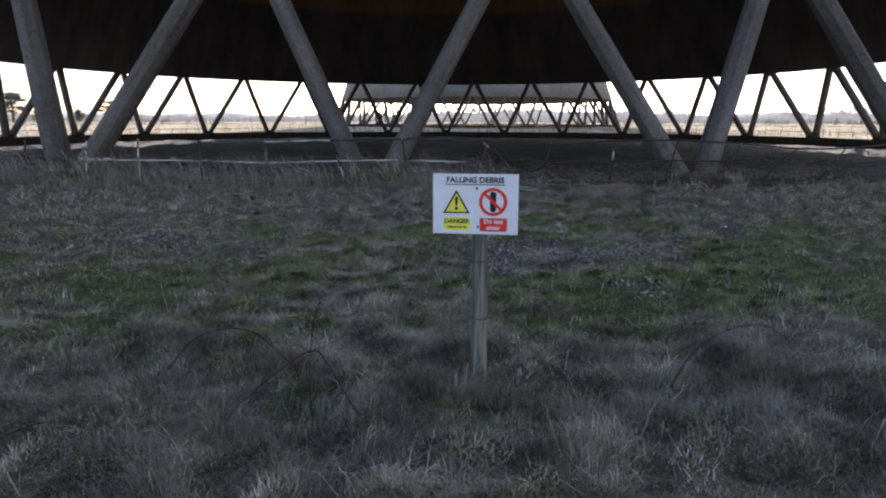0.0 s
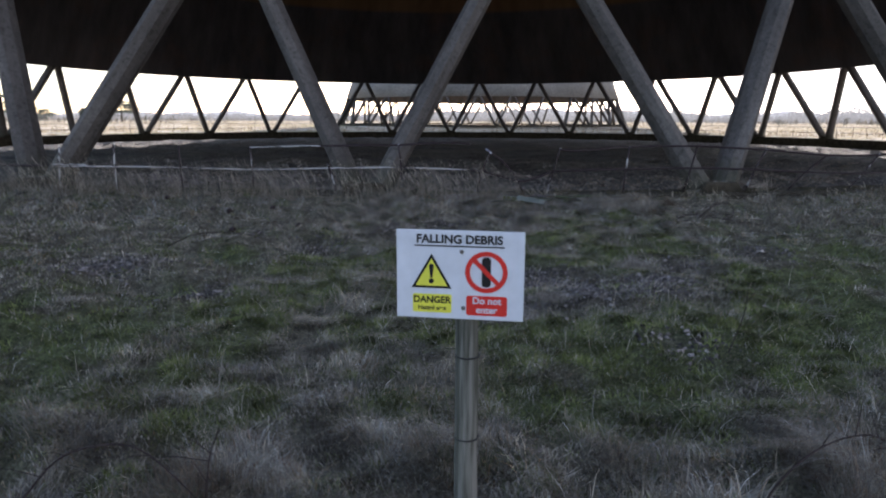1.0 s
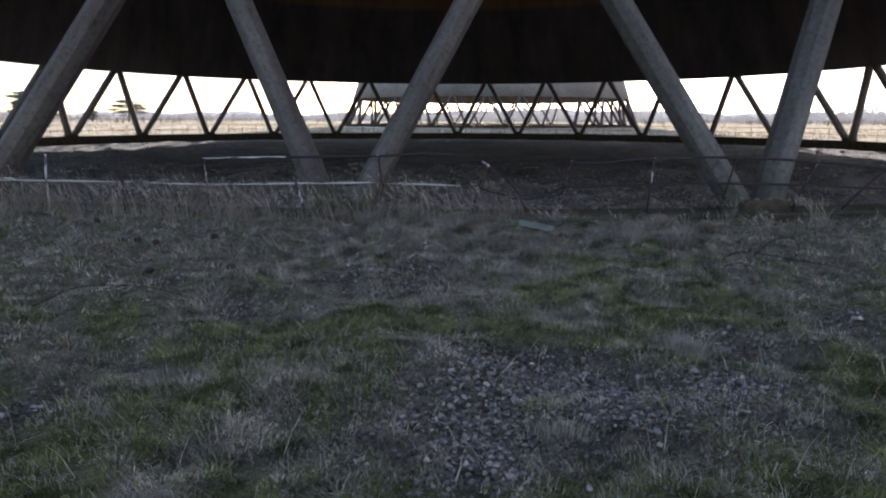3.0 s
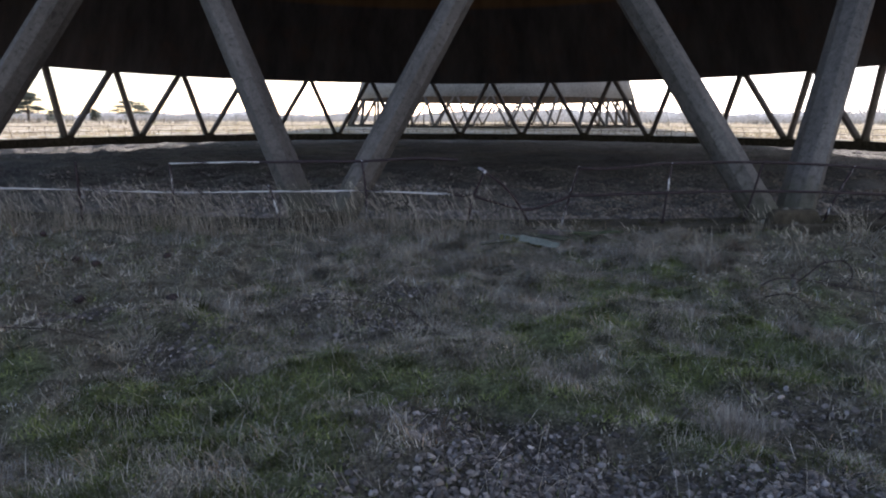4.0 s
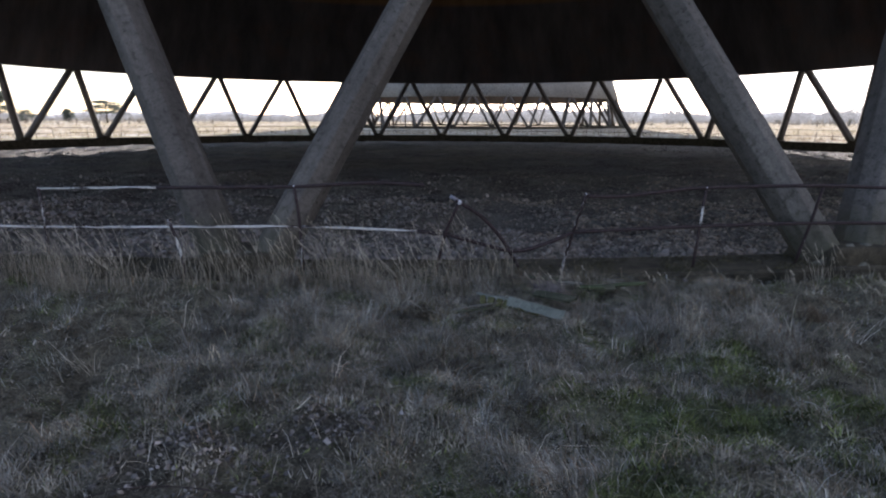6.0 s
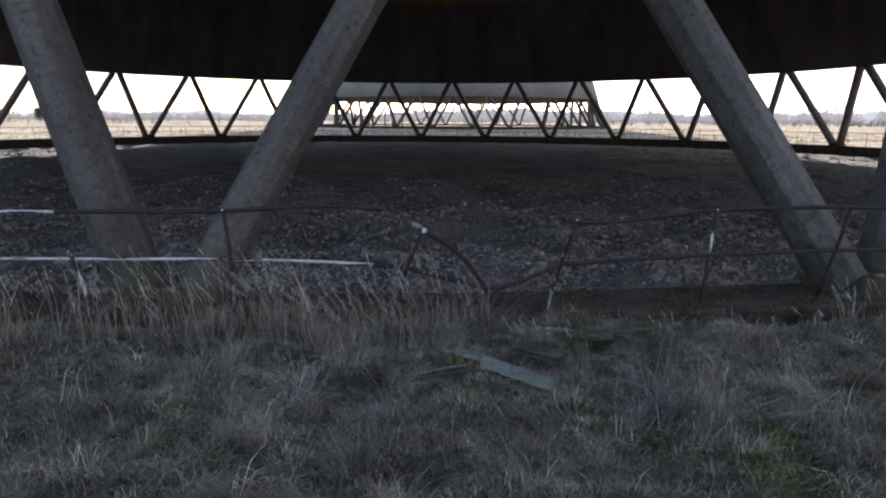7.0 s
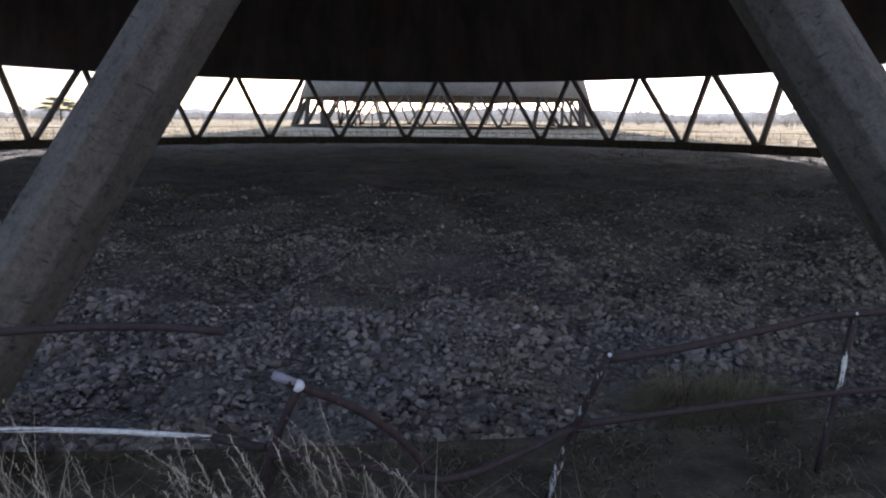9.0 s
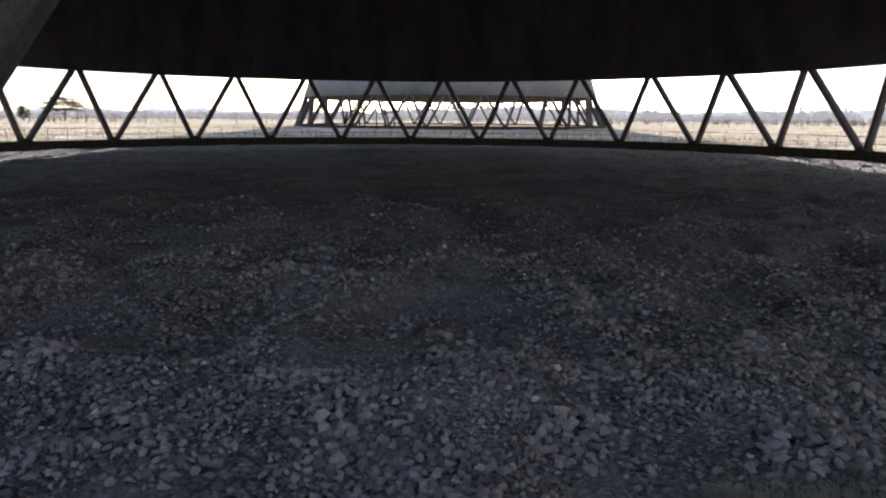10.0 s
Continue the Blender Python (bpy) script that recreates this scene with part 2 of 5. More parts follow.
def field_ground():
    """Dark mossy soil near the tower, dry straw-coloured meadow with pale worn ground beyond it."""
    m, n, l, b = material("meadow_soil", 1.0)
    b.inputs["Specular IOR Level"].default_value = 0.0
    c = n.new("ShaderNodeTexCoord").outputs["Object"]
    at = n.new("ShaderNodeAttribute")
    at.attribute_name = "tint"
    soil = mix(n, l, 1.0, at.outputs["Color"], ramp(n, l, noise_tex(n, l, 7.0, 6, 0.75, c), [(0.32, (0.32, 0.32, 0.32)), (0.68, (1.5, 1.5, 1.5))]), "MULTIPLY")
    soil = mix(n, l, 1.0, soil, ramp(n, l, noise_tex(n, l, 55.0, 5, 0.8, c), [(0.32, (0.35, 0.35, 0.34)), (0.5, (0.95, 0.95, 0.95)), (0.66, (1.9, 1.85, 1.75))]), "MULTIPLY")
    mp = node(n, "ShaderNodeMapping", Scale=(0.02, 0.12, 0.1))
    l.new(c, mp.inputs["Vector"])
    straw = ramp(n, l, noise_tex(n, l, 1.0, 7, 0.7, mp.outputs["Vector"]), [(0.34, (0.24, 0.26, 0.11)), (0.43, (0.38, 0.31, 0.20)), (0.49, (0.62, 0.57, 0.48)), (0.54, (0.19, 0.135, 0.095)), (0.60, (0.50, 0.43, 0.33)), (0.66, (0.72, 0.70, 0.66))])
    shade = ramp(n, l, noise_tex(n, l, 6.0, 5, 0.75, c), [(0.3, (0.7, 0.7, 0.7)), (0.7, (1.2, 1.2, 1.2))])
    straw = mix(n, l, 1.0, straw, shade, "MULTIPLY")
    flat = node(n, "ShaderNodeMapping", Location=(-CX, -CY, 0.0))
    l.new(c, flat.inputs["Vector"])
    d = n.new("ShaderNodeVectorMath")
    d.operation = "LENGTH"
    l.new(flat.outputs["Vector"], d.inputs[0])
    far = n.new("ShaderNodeMapRange")
    far.inputs["From Min"].default_value, far.inputs["From Max"].default_value = 52.0, 62.0
    l.new(d.outputs["Value"], far.inputs["Value"])
    ahead = n.new("ShaderNodeSeparateXYZ")
    l.new(c, ahead.inputs["Vector"])
    side = n.new("ShaderNodeMapRange")
    side.inputs["From Min"].default_value, side.inputs["From Max"].default_value = 18.0, 30.0
    l.new(ahead.outputs["Y"], side.inputs["Value"])
    big = n.new("ShaderNodeMath")
    big.operation = "MAXIMUM"
    l.new(far.outputs["Result"], big.inputs[0])
    l.new(side.outputs["Result"], big.inputs[1])
    l.new(mix(n, l, big.outputs["Value"], soil, straw), b.inputs["Base Color"])
    bump(n, l, b, noise_tex(n, l, 40.0, 6, 0.75, c), 0.9, 0.05)
    return m


def flaking(name, amount, run=(22.0, 22.0, 5.0)):
    """Rusty steel pipe with what is left of its white paint; amount: how much paint."""
    m, n, l, b = material(name, 0.7)
    c = n.new("ShaderNodeTexCoord").outputs["Object"]
    rust = ramp(n, l, noise_tex(n, l, 30, 5, 0.7, c), [(0.3, (0.014, 0.010, 0.012)), (0.7, (0.044, 0.028, 0.032))])
    paint = ramp(n, l, noise_tex(n, l, 60, 4, 0.7, c), [(0.3, (0.30, 0.29, 0.29)), (0.6, (0.56, 0.55, 0.56))])
    mp = node(n, "ShaderNodeMapping", Scale=run)
    l.new(c, mp.inputs["Vector"])
    flakes = noise_tex(n, l, 1.0, 7, 0.75, mp.outputs["Vector"])
    edge = n.new("ShaderNodeMapRange")
    edge.inputs["From Min"].default_value, edge.inputs["From Max"].default_value = 0.72 - 0.5 * amount, 0.76 - 0.5 * amount
    l.new(flakes, edge.inputs["Value"])
    l.new(mix(n, l, edge.outputs["Result"], rust, paint), b.inputs["Base Color"])
    bump(n, l, b, flakes, 0.5, 0.004)
    return m


def plain(name, colour, rough=0.6, metallic=0.0):
    m, n, l, b = material(name, rough, metallic)
    c = n.new("ShaderNodeTexCoord").outputs["Object"]
    shade = ramp(n, l, noise_tex(n, l, 14, 4, 0.6, c), [(0.3, (0.9, 0.9, 0.9)), (0.7, (1.04, 1.04, 1.04))])
    l.new(mix(n, l, 1.0, (*colour,), shade, "MULTIPLY"), b.inputs["Base Color"])
    return m


M_LEG = leg_concrete()
M_INSIDE = shell_inside()
M_SHELL = rough_stuff("shell_concrete", (0.16, 0.157, 0.155), (0.25, 0.246, 0.243), 0.12, 3.0, bump_by=0.2)
M_WALL = rough_stuff("mossy_wall", (0.010, 0.010, 0.007), (0.075, 0.062, 0.045), 3.2, 34.0)
M_PAD = rough_stuff("pad_concrete", (0.06, 0.06, 0.045), (0.22, 0.21, 0.19), 1.5, 30.0)
M_GROUND = field_ground()
def rubble_bed():
    """Dusty bed of small crushed stones, the stones standing out of the dust in patches."""
    m, n, l, b = material("rubble_bed", 0.92)
    c = n.new("ShaderNodeTexCoord").outputs["Object"]
    cells = node(n, "ShaderNodeTexVoronoi", Scale=11.0, Randomness=1.0)
    l.new(c, cells.inputs["Vector"])
    small = node(n, "ShaderNodeTexVoronoi", Scale=24.0, Randomness=1.0)
    l.new(c, small.inputs["Vector"])
    hue = n.new("ShaderNodeSeparateColor")
    l.new(cells.outputs["Color"], hue.inputs["Color"])
    stone = ramp(n, l, hue.outputs["Red"], [(0.0, (0.098, 0.091, 0.088)), (0.6, (0.175, 0.163, 0.158)), (1.0, (0.255, 0.238, 0.228))])
    dust = ramp(n, l, noise_tex(n, l, 0.9, 6, 0.7, c), [(0.3, (0.125, 0.118, 0.114)), (0.7, (0.20, 0.188, 0.180))])
    cover = ramp(n, l, noise_tex(n, l, 0.45, 7, 0.75, c), [(0.40, (0, 0, 0)), (0.62, (0.85, 0.85, 0.85))])
    # the shade between neighbouring stones is multiplied into the bed colour
    gap_shade = ramp(n, l, cells.outputs["Distance"], [(0.25, (1, 1, 1)), (0.70, (0.30, 0.30, 0.30))])
    col = mix(n, l, cover, mix(n, l, 1.0, stone, gap_shade, "MULTIPLY"), dust)
    warm = ramp(n, l, noise_tex(n, l, 0.16, 4, 0.6, c), [(0.35, (0.86, 0.88, 0.92)), (0.65, (1.12, 1.06, 0.96))])
    l.new(mix(n, l, 1.0, col, warm, "MULTIPLY"), b.inputs["Base Color"])
    h = n.new("ShaderNodeMath")
    h.operation = "ADD"
    l.new(cells.outputs["Distance"], h.inputs[0])
    l.new(small.outputs["Distance"], h.inputs[1])
    r = node(n, "ShaderNodeBump", Strength=0.9, Distance=0.05)
    r.invert = True
    l.new(h.outputs["Value"], r.inputs["Height"])
    l.new(r.outputs["Normal"], b.inputs["Normal"])
    return m


M_DUST = rubble_bed()
M_STONE = tinted("crushed_stone", 0.9, 40.0)
M_GRASS = tinted("grass_blades", 0.75, 6.0, 0.3)
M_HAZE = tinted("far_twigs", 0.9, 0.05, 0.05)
M_BACKDROP = tinted("woods_haze_glow", 0.9, 0.05)
# faint emission stands in for the haze before the far woods
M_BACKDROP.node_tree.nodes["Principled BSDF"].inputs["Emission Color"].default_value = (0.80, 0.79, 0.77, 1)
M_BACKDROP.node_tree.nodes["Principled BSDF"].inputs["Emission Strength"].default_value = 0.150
M_RIDGE = tinted("ridge_haze_glow", 0.9, 0.02)
# stronger emission imitates the thicker haze before the ridge
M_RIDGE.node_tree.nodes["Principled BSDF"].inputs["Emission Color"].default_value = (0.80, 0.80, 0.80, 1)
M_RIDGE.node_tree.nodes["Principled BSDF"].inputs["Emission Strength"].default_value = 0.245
M_LEAF = tinted("needles", 0.8, 2.0, 0.15)
M_RUST = flaking("rusty_pipe", 0.12)
M_PAINT = flaking("painted_pipe", 0.52)
M_CHIP = flaking("chipped_pipe", 0.33, (20.0, 20.0, 2.6))
M_LONG = flaking("painted_rail", 0.53, (1.2, 9.0, 30.0))
def weathered_post():
    """Grey-green weathered timber with long grain, cracks and one bleached side."""
    m, n, l, b = material("weathered_post", 0.9)
    c = n.new("ShaderNodeTexCoord").outputs["Object"]
    mp = node(n, "ShaderNodeMapping", Scale=(90.0, 90.0, 3.0))
    l.new(c, mp.inputs["Vector"])
    grain = noise_tex(n, l, 1.0, 5, 0.7, mp.outputs["Vector"])
    wood = ramp(n, l, grain, [(0.30, (0.028, 0.029, 0.023)), (0.45, (0.075, 0.076, 0.064)), (0.70, (0.145, 0.143, 0.124))])
    long = node(n, "ShaderNodeMapping", Scale=(22.0, 22.0, 1.2))
    l.new(c, long.inputs["Vector"])
    bleached = ramp(n, l, noise_tex(n, l, 1.0, 4, 0.6, long.outputs["Vector"]), [(0.52, (0, 0, 0)), (0.62, (0.7, 0.7, 0.7))])
    l.new(mix(n, l, bleached, wood, (0.23, 0.225, 0.21)), b.inputs["Base Color"])
    bump(n, l, b, grain, 0.5, 0.004)
    return m


M_POST = weathered_post()
M_WHITE = plain("white_paint", (0.50, 0.50, 0.56), 0.6)
M_SLEEVE = plain("grey_pipe", (0.19, 0.19, 0.24), 0.5)
M_BAND = plain("dark_strap", (0.03, 0.03, 0.03), 0.6)
M_BOARD = plain("white_board", (0.62, 0.65, 0.73), 0.45)
M_BLACK = plain("black_print", (0.012, 0.012, 0.014), 0.5)
M_YELLOW = plain("yellow_print", (0.72, 0.70, 0.08), 0.5)
M_RED = plain("red_print", (0.62, 0.034, 0.026), 0.5)
M_STEEL = plain("screw_steel", (0.16, 0.15, 0.15), 0.5, 0.7)
M_SLAB = rough_stuff("broken_cement_sheet", (0.085, 0.094, 0.086), (0.195, 0.206, 0.190), 4.0, 50.0, bump_by=0.3, depth=0.005)


# ================= ground =================
GREEN = [(1.0, 4.4, 0.75, 0.45), (-2.1, 4.5, 0.7, 0.4), (-1.1, 4.2, 0.3, 0.25), (1.1, 5.4, 1.2, 0.5), (2.8, 5.1, 0.9, 0.4), (-0.9, 7.6, 0.8, 0.3), (0.5, 5.4, 0.5, 0.3), (-0.5, 8.3, 0.7, 0.3),
         (-1.0, 6.8, 0.5, 0.3), (1.7, 5.7, 0.7, 0.3), (-2.4, 8.4, 0.6, 0.3), (-0.7, 8.0, 0.45, 0.25), (0.0, 8.2, 0.4, 0.25), (2.0, 10.3, 0.5, 0.35), (2.6, 8.8, 0.6, 0.3), (1.6, 9.6, 0.5, 0.3), (2.4, 10.6, 0.5, 0.3),
         (3.3, 6.3, 0.9, 0.6), (3.7, 7.3, 0.8, 0.5), (2.9, 5.6, 0.7, 0.5), (-2.7, 5.6, 0.9, 0.6), (4.6, 8.8, 0.9, 0.6), (-1.6, 5.9, 0.5, 0.4), (1.2, 7.95, 0.35, 0.2), (1.9, 7.6, 0.3, 0.2),
         (2.2, 8.5, 0.55, 0.32), (2.9, 9.3, 0.5, 0.32), (1.3, 9.0, 0.4, 0.25), (2.6, 11.4, 0.5, 0.35), (3.4, 10.6, 0.6, 0.4)]
GRAVEL = [(1.00, 7.62, 0.36), (0.58, 6.80, 0.54), (1.95, 6.95, 0.50), (0.95, 7.25, 0.50), (1.35, 6.85, 0.46), (0.52, 6.25, 0.44), (-2.0, 6.6, 0.42), (3.6, 8.4, 0.38),
          (-0.11, 9.50, 0.50), (-0.50, 10.05, 0.44), (-1.35, 8.95, 0.40), (2.55, 7.92, 0.40), (0.12, 10.45, 0.36), (-2.6, 9.6, 0.42), (-3.4, 7.6, 0.5), (1.75, 5.34, 0.30), (0.45, 7.72, 0.34)]


def greenness(x, y):
    g = sum(np.exp(-(((x - a) / w) ** 2 + ((y - b) / h) ** 2)) for a, b, w, h in GREEN)
    base = 0.26 * waves(x, y, 1.2, 31) + 0.20 * waves(x, y, 0.42, 32)
    mid = np.exp(-((y - 6.5) / 3.2) ** 2) * 0.35
    return np.clip(g * 0.98 + base + mid - 0.15, 0, 1)


def stoniness(x, y):
    g = sum(np.exp(-(((x - a) ** 2 + (y - b) ** 2) / r ** 2)) for a, b, r in GRAVEL)
    return np.clip(g * (0.8 + 0.35 * waves(x, y, 0.5, 33)), 0, 1)


def polar_sheet(name, radii, angles, height, material, colour=False):
    a, count = np.radians(angles), len(angles)
    r, a = np.meshgrid(radii, a, indexing="ij")
    x, y = CX + r * np.sin(a), CY - r * np.cos(a)
    v = np.stack([x, y, height(x, y)], -1).reshape(-1, 3)
    i, k = np.meshgrid(np.arange(len(radii) - 1), np.arange(count), indexing="ij")
    p, q = i * count + k, i * count + (k + 1) % count
    t = np.concatenate([np.stack([p, q, q + count], -1).reshape(-1, 3), np.stack([p, q + count, p + count], -1).reshape(-1, 3)])
    tint = None
    if colour:
        g, p = greenness(x, y).reshape(-1, 1), stoniness(x, y).reshape(-1, 1)
        tint = np.array([[0.150, 0.136, 0.108]]) * (1 - g) + np.array([[0.118, 0.134, 0.074]]) * g
        tint = tint * (1 - 0.8 * p) + np.array([[0.075, 0.067, 0.060]]) * 0.8 * p
    return mesh_np(name, v, t[:, ::-1], material, tint)


radii = np.concatenate([np.arange(R_OUT - 0.02, 47.4, 0.12), np.arange(47.5, 50, 0.3), np.geomspace(50.4, 4200, 44)])
turn_in = np.concatenate([np.arange(-180, -21, 1.5), np.arange(-21, -6, 0.5), np.arange(-6, 9, 0.14), np.arange(9, 24, 0.5), np.arange(24, 180, 1.5)])
ground = polar_sheet("ground", radii, turn_in, ground_z, M_GROUND, True)
tagged(ground, "rough meadow of dead grass, moss and soil", "ground", kind="structure")
pond = polar_sheet("pond_floor", np.concatenate([np.linspace(0.0, 18.0, 24), np.linspace(18.4, R_IN + 0.02, 80)]), np.arange(0, 360, 1.0), floor_z, M_DUST)
tagged(pond, "dusty rubble bed inside the tower pond", "floor", kind="structure")


# ================= cooling towers =================
def ring_wall(bm, profile, count, closed=True):
    """Turns a closed profile of (radius, z) round the z axis."""
    rings = []
    for k in range(count):
        a = 2 * math.pi * k / count
        rings.append([bm.verts.new((r * math.sin(a), r * math.cos(a), z)) for r, z in profile])
    out = []
    m = len(profile)
    for k in range(count):
        for j in range(m if closed else m - 1):
            p, q = rings[k], rings[(k + 1) % count]
            out.append((j, bm.faces.new((p[j], p[(j + 1) % m], q[(j + 1) % m], q[j]))))
    return out


def shell_radius(z):
    return 18.5 * math.sqrt(1 + ((z - 68.0) / 43.4) ** 2)


FEET, PHASE = 30, 13.59
LEG_WIDE, LEG_DEEP = 0.231, 0.343      # half width along the ring and across it
FOOT_GAP, HEAD_GAP = 0.212, 0.296     # half distance of the two axes at foot and head, in metres


def cooling_tower(x, y, z, turn):
    tower = new("cooling_tower")
    zs = [Z_HEAD + (92 - Z_HEAD) * k / 26 for k in range(27)]
    outer = [(shell_radius(h) + 0.28, h) for h in zs]
    inner = [(shell_radius(h) - (0.28 if k else 0.34), h) for k, h in enumerate(zs)]
    bm = bmesh.new()
    n = len(zs)
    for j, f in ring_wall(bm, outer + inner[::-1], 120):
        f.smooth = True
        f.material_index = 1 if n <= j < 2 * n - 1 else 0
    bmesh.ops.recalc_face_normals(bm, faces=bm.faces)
    part("shell", bm, [M_SHELL, M_INSIDE], tower, "grey concrete shell, near black inside and brown higher up")
    bm = bmesh.new()
    w = 0.03
    ring_wall(bm, [(R_OUT, -1.3), (R_OUT, -w), (R_OUT - w, 0.0), (R_IN + w, 0.0), (R_IN, -w), (R_IN, -1.3)], 240)
    bmesh.ops.recalc_face_normals(bm, faces=bm.faces)
    part("pond_wall", bm, M_WALL, tower, "low mossy concrete pond wall")
    # one leg, a long octagon in section, and one foot block, shared by all
    length = 6.9
    bm = bmesh.new()
    rings = []
    for h, s in ((0, 1.0), (0.02, 1.0), (length, 1.0)):
        rings.append([bm.verts.new((LEG_WIDE * s * math.cos(k * math.pi / 4), LEG_DEEP * s * math.sin(k * math.pi / 4), h)) for k in range(8)])
    for a, b in zip(rings, rings[1:]):
        for k in range(8):
            bm.faces.new((a[k], a[(k + 1) % 8], b[(k + 1) % 8], b[k]))
    bm.faces.new(rings[0][::-1])
    bm.faces.new(rings[-1])
    bmesh.ops.bevel(bm, geom=[e for e in bm.edges if abs(e.verts[0].co.z - e.verts[1].co.z) > 1], offset=0.012, segments=1, affect="EDGES")
    first = part("leg", bm, M_LEG, tower)
    bm = bmesh.new()
    box(bm, (0.50, 0.70, 0.44), Matrix.Translation((0, 0, -0.12)), 0.03)
    block = part("foot_block", bm, M_PAD, tower)
    bm = bmesh.new()
    box(bm, (1.05, 0.78, 0.34), Matrix.Translation((0, 0, 0.05)), 0.06)
    for v in bm.verts:
        v.co.x *= 1.0 - 0.35 * max(0.0, v.co.z) / 0.22
    stand = part("pedestal", bm, M_WALL, tower)
    stands = [stand] + [stand.copy() for _ in range(FEET - 1)]
    for ob in stands[1:]:
        scene.collection.objects.link(ob)
    legs = [first] + [first.copy() for _ in range(2 * FEET - 1)]
    blocks = [block] + [block.copy() for _ in range(2 * FEET - 1)]
    for ob in legs[1:] + blocks[1:]:
        scene.collection.objects.link(ob)
    for k in range(FEET):
        a = radians(PHASE + 360 / FEET * k)
        out, side = Vector((math.sin(a), math.cos(a), 0)), Vector((math.cos(a), -math.sin(a), 0))
        stands[k].matrix_local = Matrix.Translation(out * R_FOOT) @ Matrix((side, out, Vector((0, 0, 1)))).transposed().to_4x4()
        for s in (-1, 1):
            b = radians(PHASE + 360 / FEET * (k + 0.5 * s))
            out2, side2 = Vector((math.sin(b), math.cos(b), 0)), Vector((math.cos(b), -math.sin(b), 0))
            foot = out * R_FOOT + side * (s * FOOT_GAP) + Vector((0, 0, -0.03))
            head = out2 * R_HEAD - side2 * (s * HEAD_GAP) + Vector((0, 0, Z_HEAD))
            d = (head - foot).normalized()
            flat = (out + out2).normalized()
            flat = (flat - d * flat.dot(d)).normalized()
            leg = legs[2 * k + (s > 0)]
            turned = Matrix((flat.cross(d) * -1, flat, d)).transposed().to_4x4()
            leg.matrix_local = Matrix.Translation(foot - d * 0.15) @ turned
            blocks[2 * k + (s > 0)].matrix_local = Matrix.Translation(foot) @ turned
    tower.matrix_basis = pose(x, y, z, 0, 0, turn)
    return tower


near = cooling_tower(CX, CY, 0.0, 0.0)
tagged(near, "derelict concrete cooling tower on diagonal legs, open pond inside", "cooling tower", "cooling towers")
far = copy_thing(near, pose(8.0, 166.4, 0.5, 0, 0, 4.0))
tagged(far, "farther derelict cooling tower of pale grey concrete")


# ================= guard rail round the pond =================
def guard_section(posts, rails, label):
    """posts: (foot, points up, material); rails: (points, material)."""
    fence = new("guard_rail")
    fence.location = posts[0][0][0]
    inv = Matrix.Translation(-fence.location)
    for pts, mat in posts:
        bm = bmesh.new()
        tube(bm, [inv @ Vector(p) for p in smooth_path(pts, 3)], 0.0185, 8, 0.04)
        for p in pts[1:]:
            bmesh.ops.create_icosphere(bm, subdivisions=1, radius=0.025, matrix=inv @ Matrix.Translation(p))
        post = part("post", bm, mat, fence)
        if mat is M_CHIP:
            bm = bmesh.new()
            bmesh.ops.create_icosphere(bm, subdivisions=2, radius=0.011, matrix=inv @ Matrix.Translation(Vector(pts[-1]) + Vector((0, -0.012, 0.008))))
            part("cap", bm, M_WHITE, post, "chipped white painted cap")
    for pts, mat in rails:
        bm = bmesh.new()
        tube(bm, [inv @ Vector(p) for p in smooth_path(pts, 4)], 0.0138 if mat is M_LONG else 0.0200, 8, 0.03)
        part("rail", bm, mat, fence)
    return tagged(fence, label, "guard rail", "guard rail round the pond")


R = 34.72
# standing left-hand run: long middle rail, pieces of top rail
guard_section(
    [([rim(-15.0, R, 0), rim(-15.0, R, 0.45), rim(-14.9, R, 0.86)], M_CHIP),
     ([rim(-12.3, R, 0), rim(-12.28, R, 0.47), rim(-12.2, R, 0.86)], M_PAINT),
     ([rim(-10.1, R, 0), rim(-10.12, R, 0.48), rim(-10.08, R, 0.92)], M_PAINT),
     ([rim(-7.7, R, 0), rim(-7.72, R, 0.49), rim(-7.74, R, 0.90)], M_RUST),
     ([rim(-5.45, R - 0.3, 0), rim(-5.45, R - 0.3, 0.44), rim(-5.5, R - 0.3, 0.88)], M_CHIP),
     ([rim(-2.5, R, 0), rim(-2.6, R, 0.3), rim(-2.75, R, 0.58)], M_CHIP),
     ([rim(-0.36, R, 0), rim(-0.38, R, 0.53), rim(-0.46, R, 0.96)], M_CHIP)],
    [([rim(-15.2, R, 0.47), rim(-13.6, R, 0.46), rim(-12.9, R, 0.47)], M_RUST),
     ([rim(-12.6, R - 0.05, 0.50), rim(-11.4, R - 0.05, 0.50), rim(-11.2, R, 0.46)], M_LONG),
     ([rim(-12.3, R, 0.46), rim(-10.1, R, 0.48), rim(-7.7, R - 0.1, 0.48), rim(-5.45, R - 0.3, 0.44), rim(-2.6, R - 0.1, 0.50), rim(-0.38, R, 0.53)], M_LONG),
     ([rim(-0.38, R, 0.53), rim(0.9, R, 0.505), rim(1.72, R + 0.05, 0.485)], M_LONG),
     ([rim(1.72, R + 0.05, 0.485), rim(2.13, R + 0.13, 0.470)], M_RUST),
     ([rim(-5.5, R - 0.3, 0.885), rim(-4.2, R - 0.2, 0.91), rim(-3.0, R - 0.1, 0.93)], M_LONG),
     ([rim(-3.0, R - 0.1, 0.93), rim(-1.6, R, 0.95), rim(-0.46, R, 0.96), rim(0.7, R, 1.0), rim(1.35, R, 1.0), rim(1.84, R + 0.02, 0.98)], M_RUST)],
    "rusty pipe guard rail with flaking white paint, partly broken")
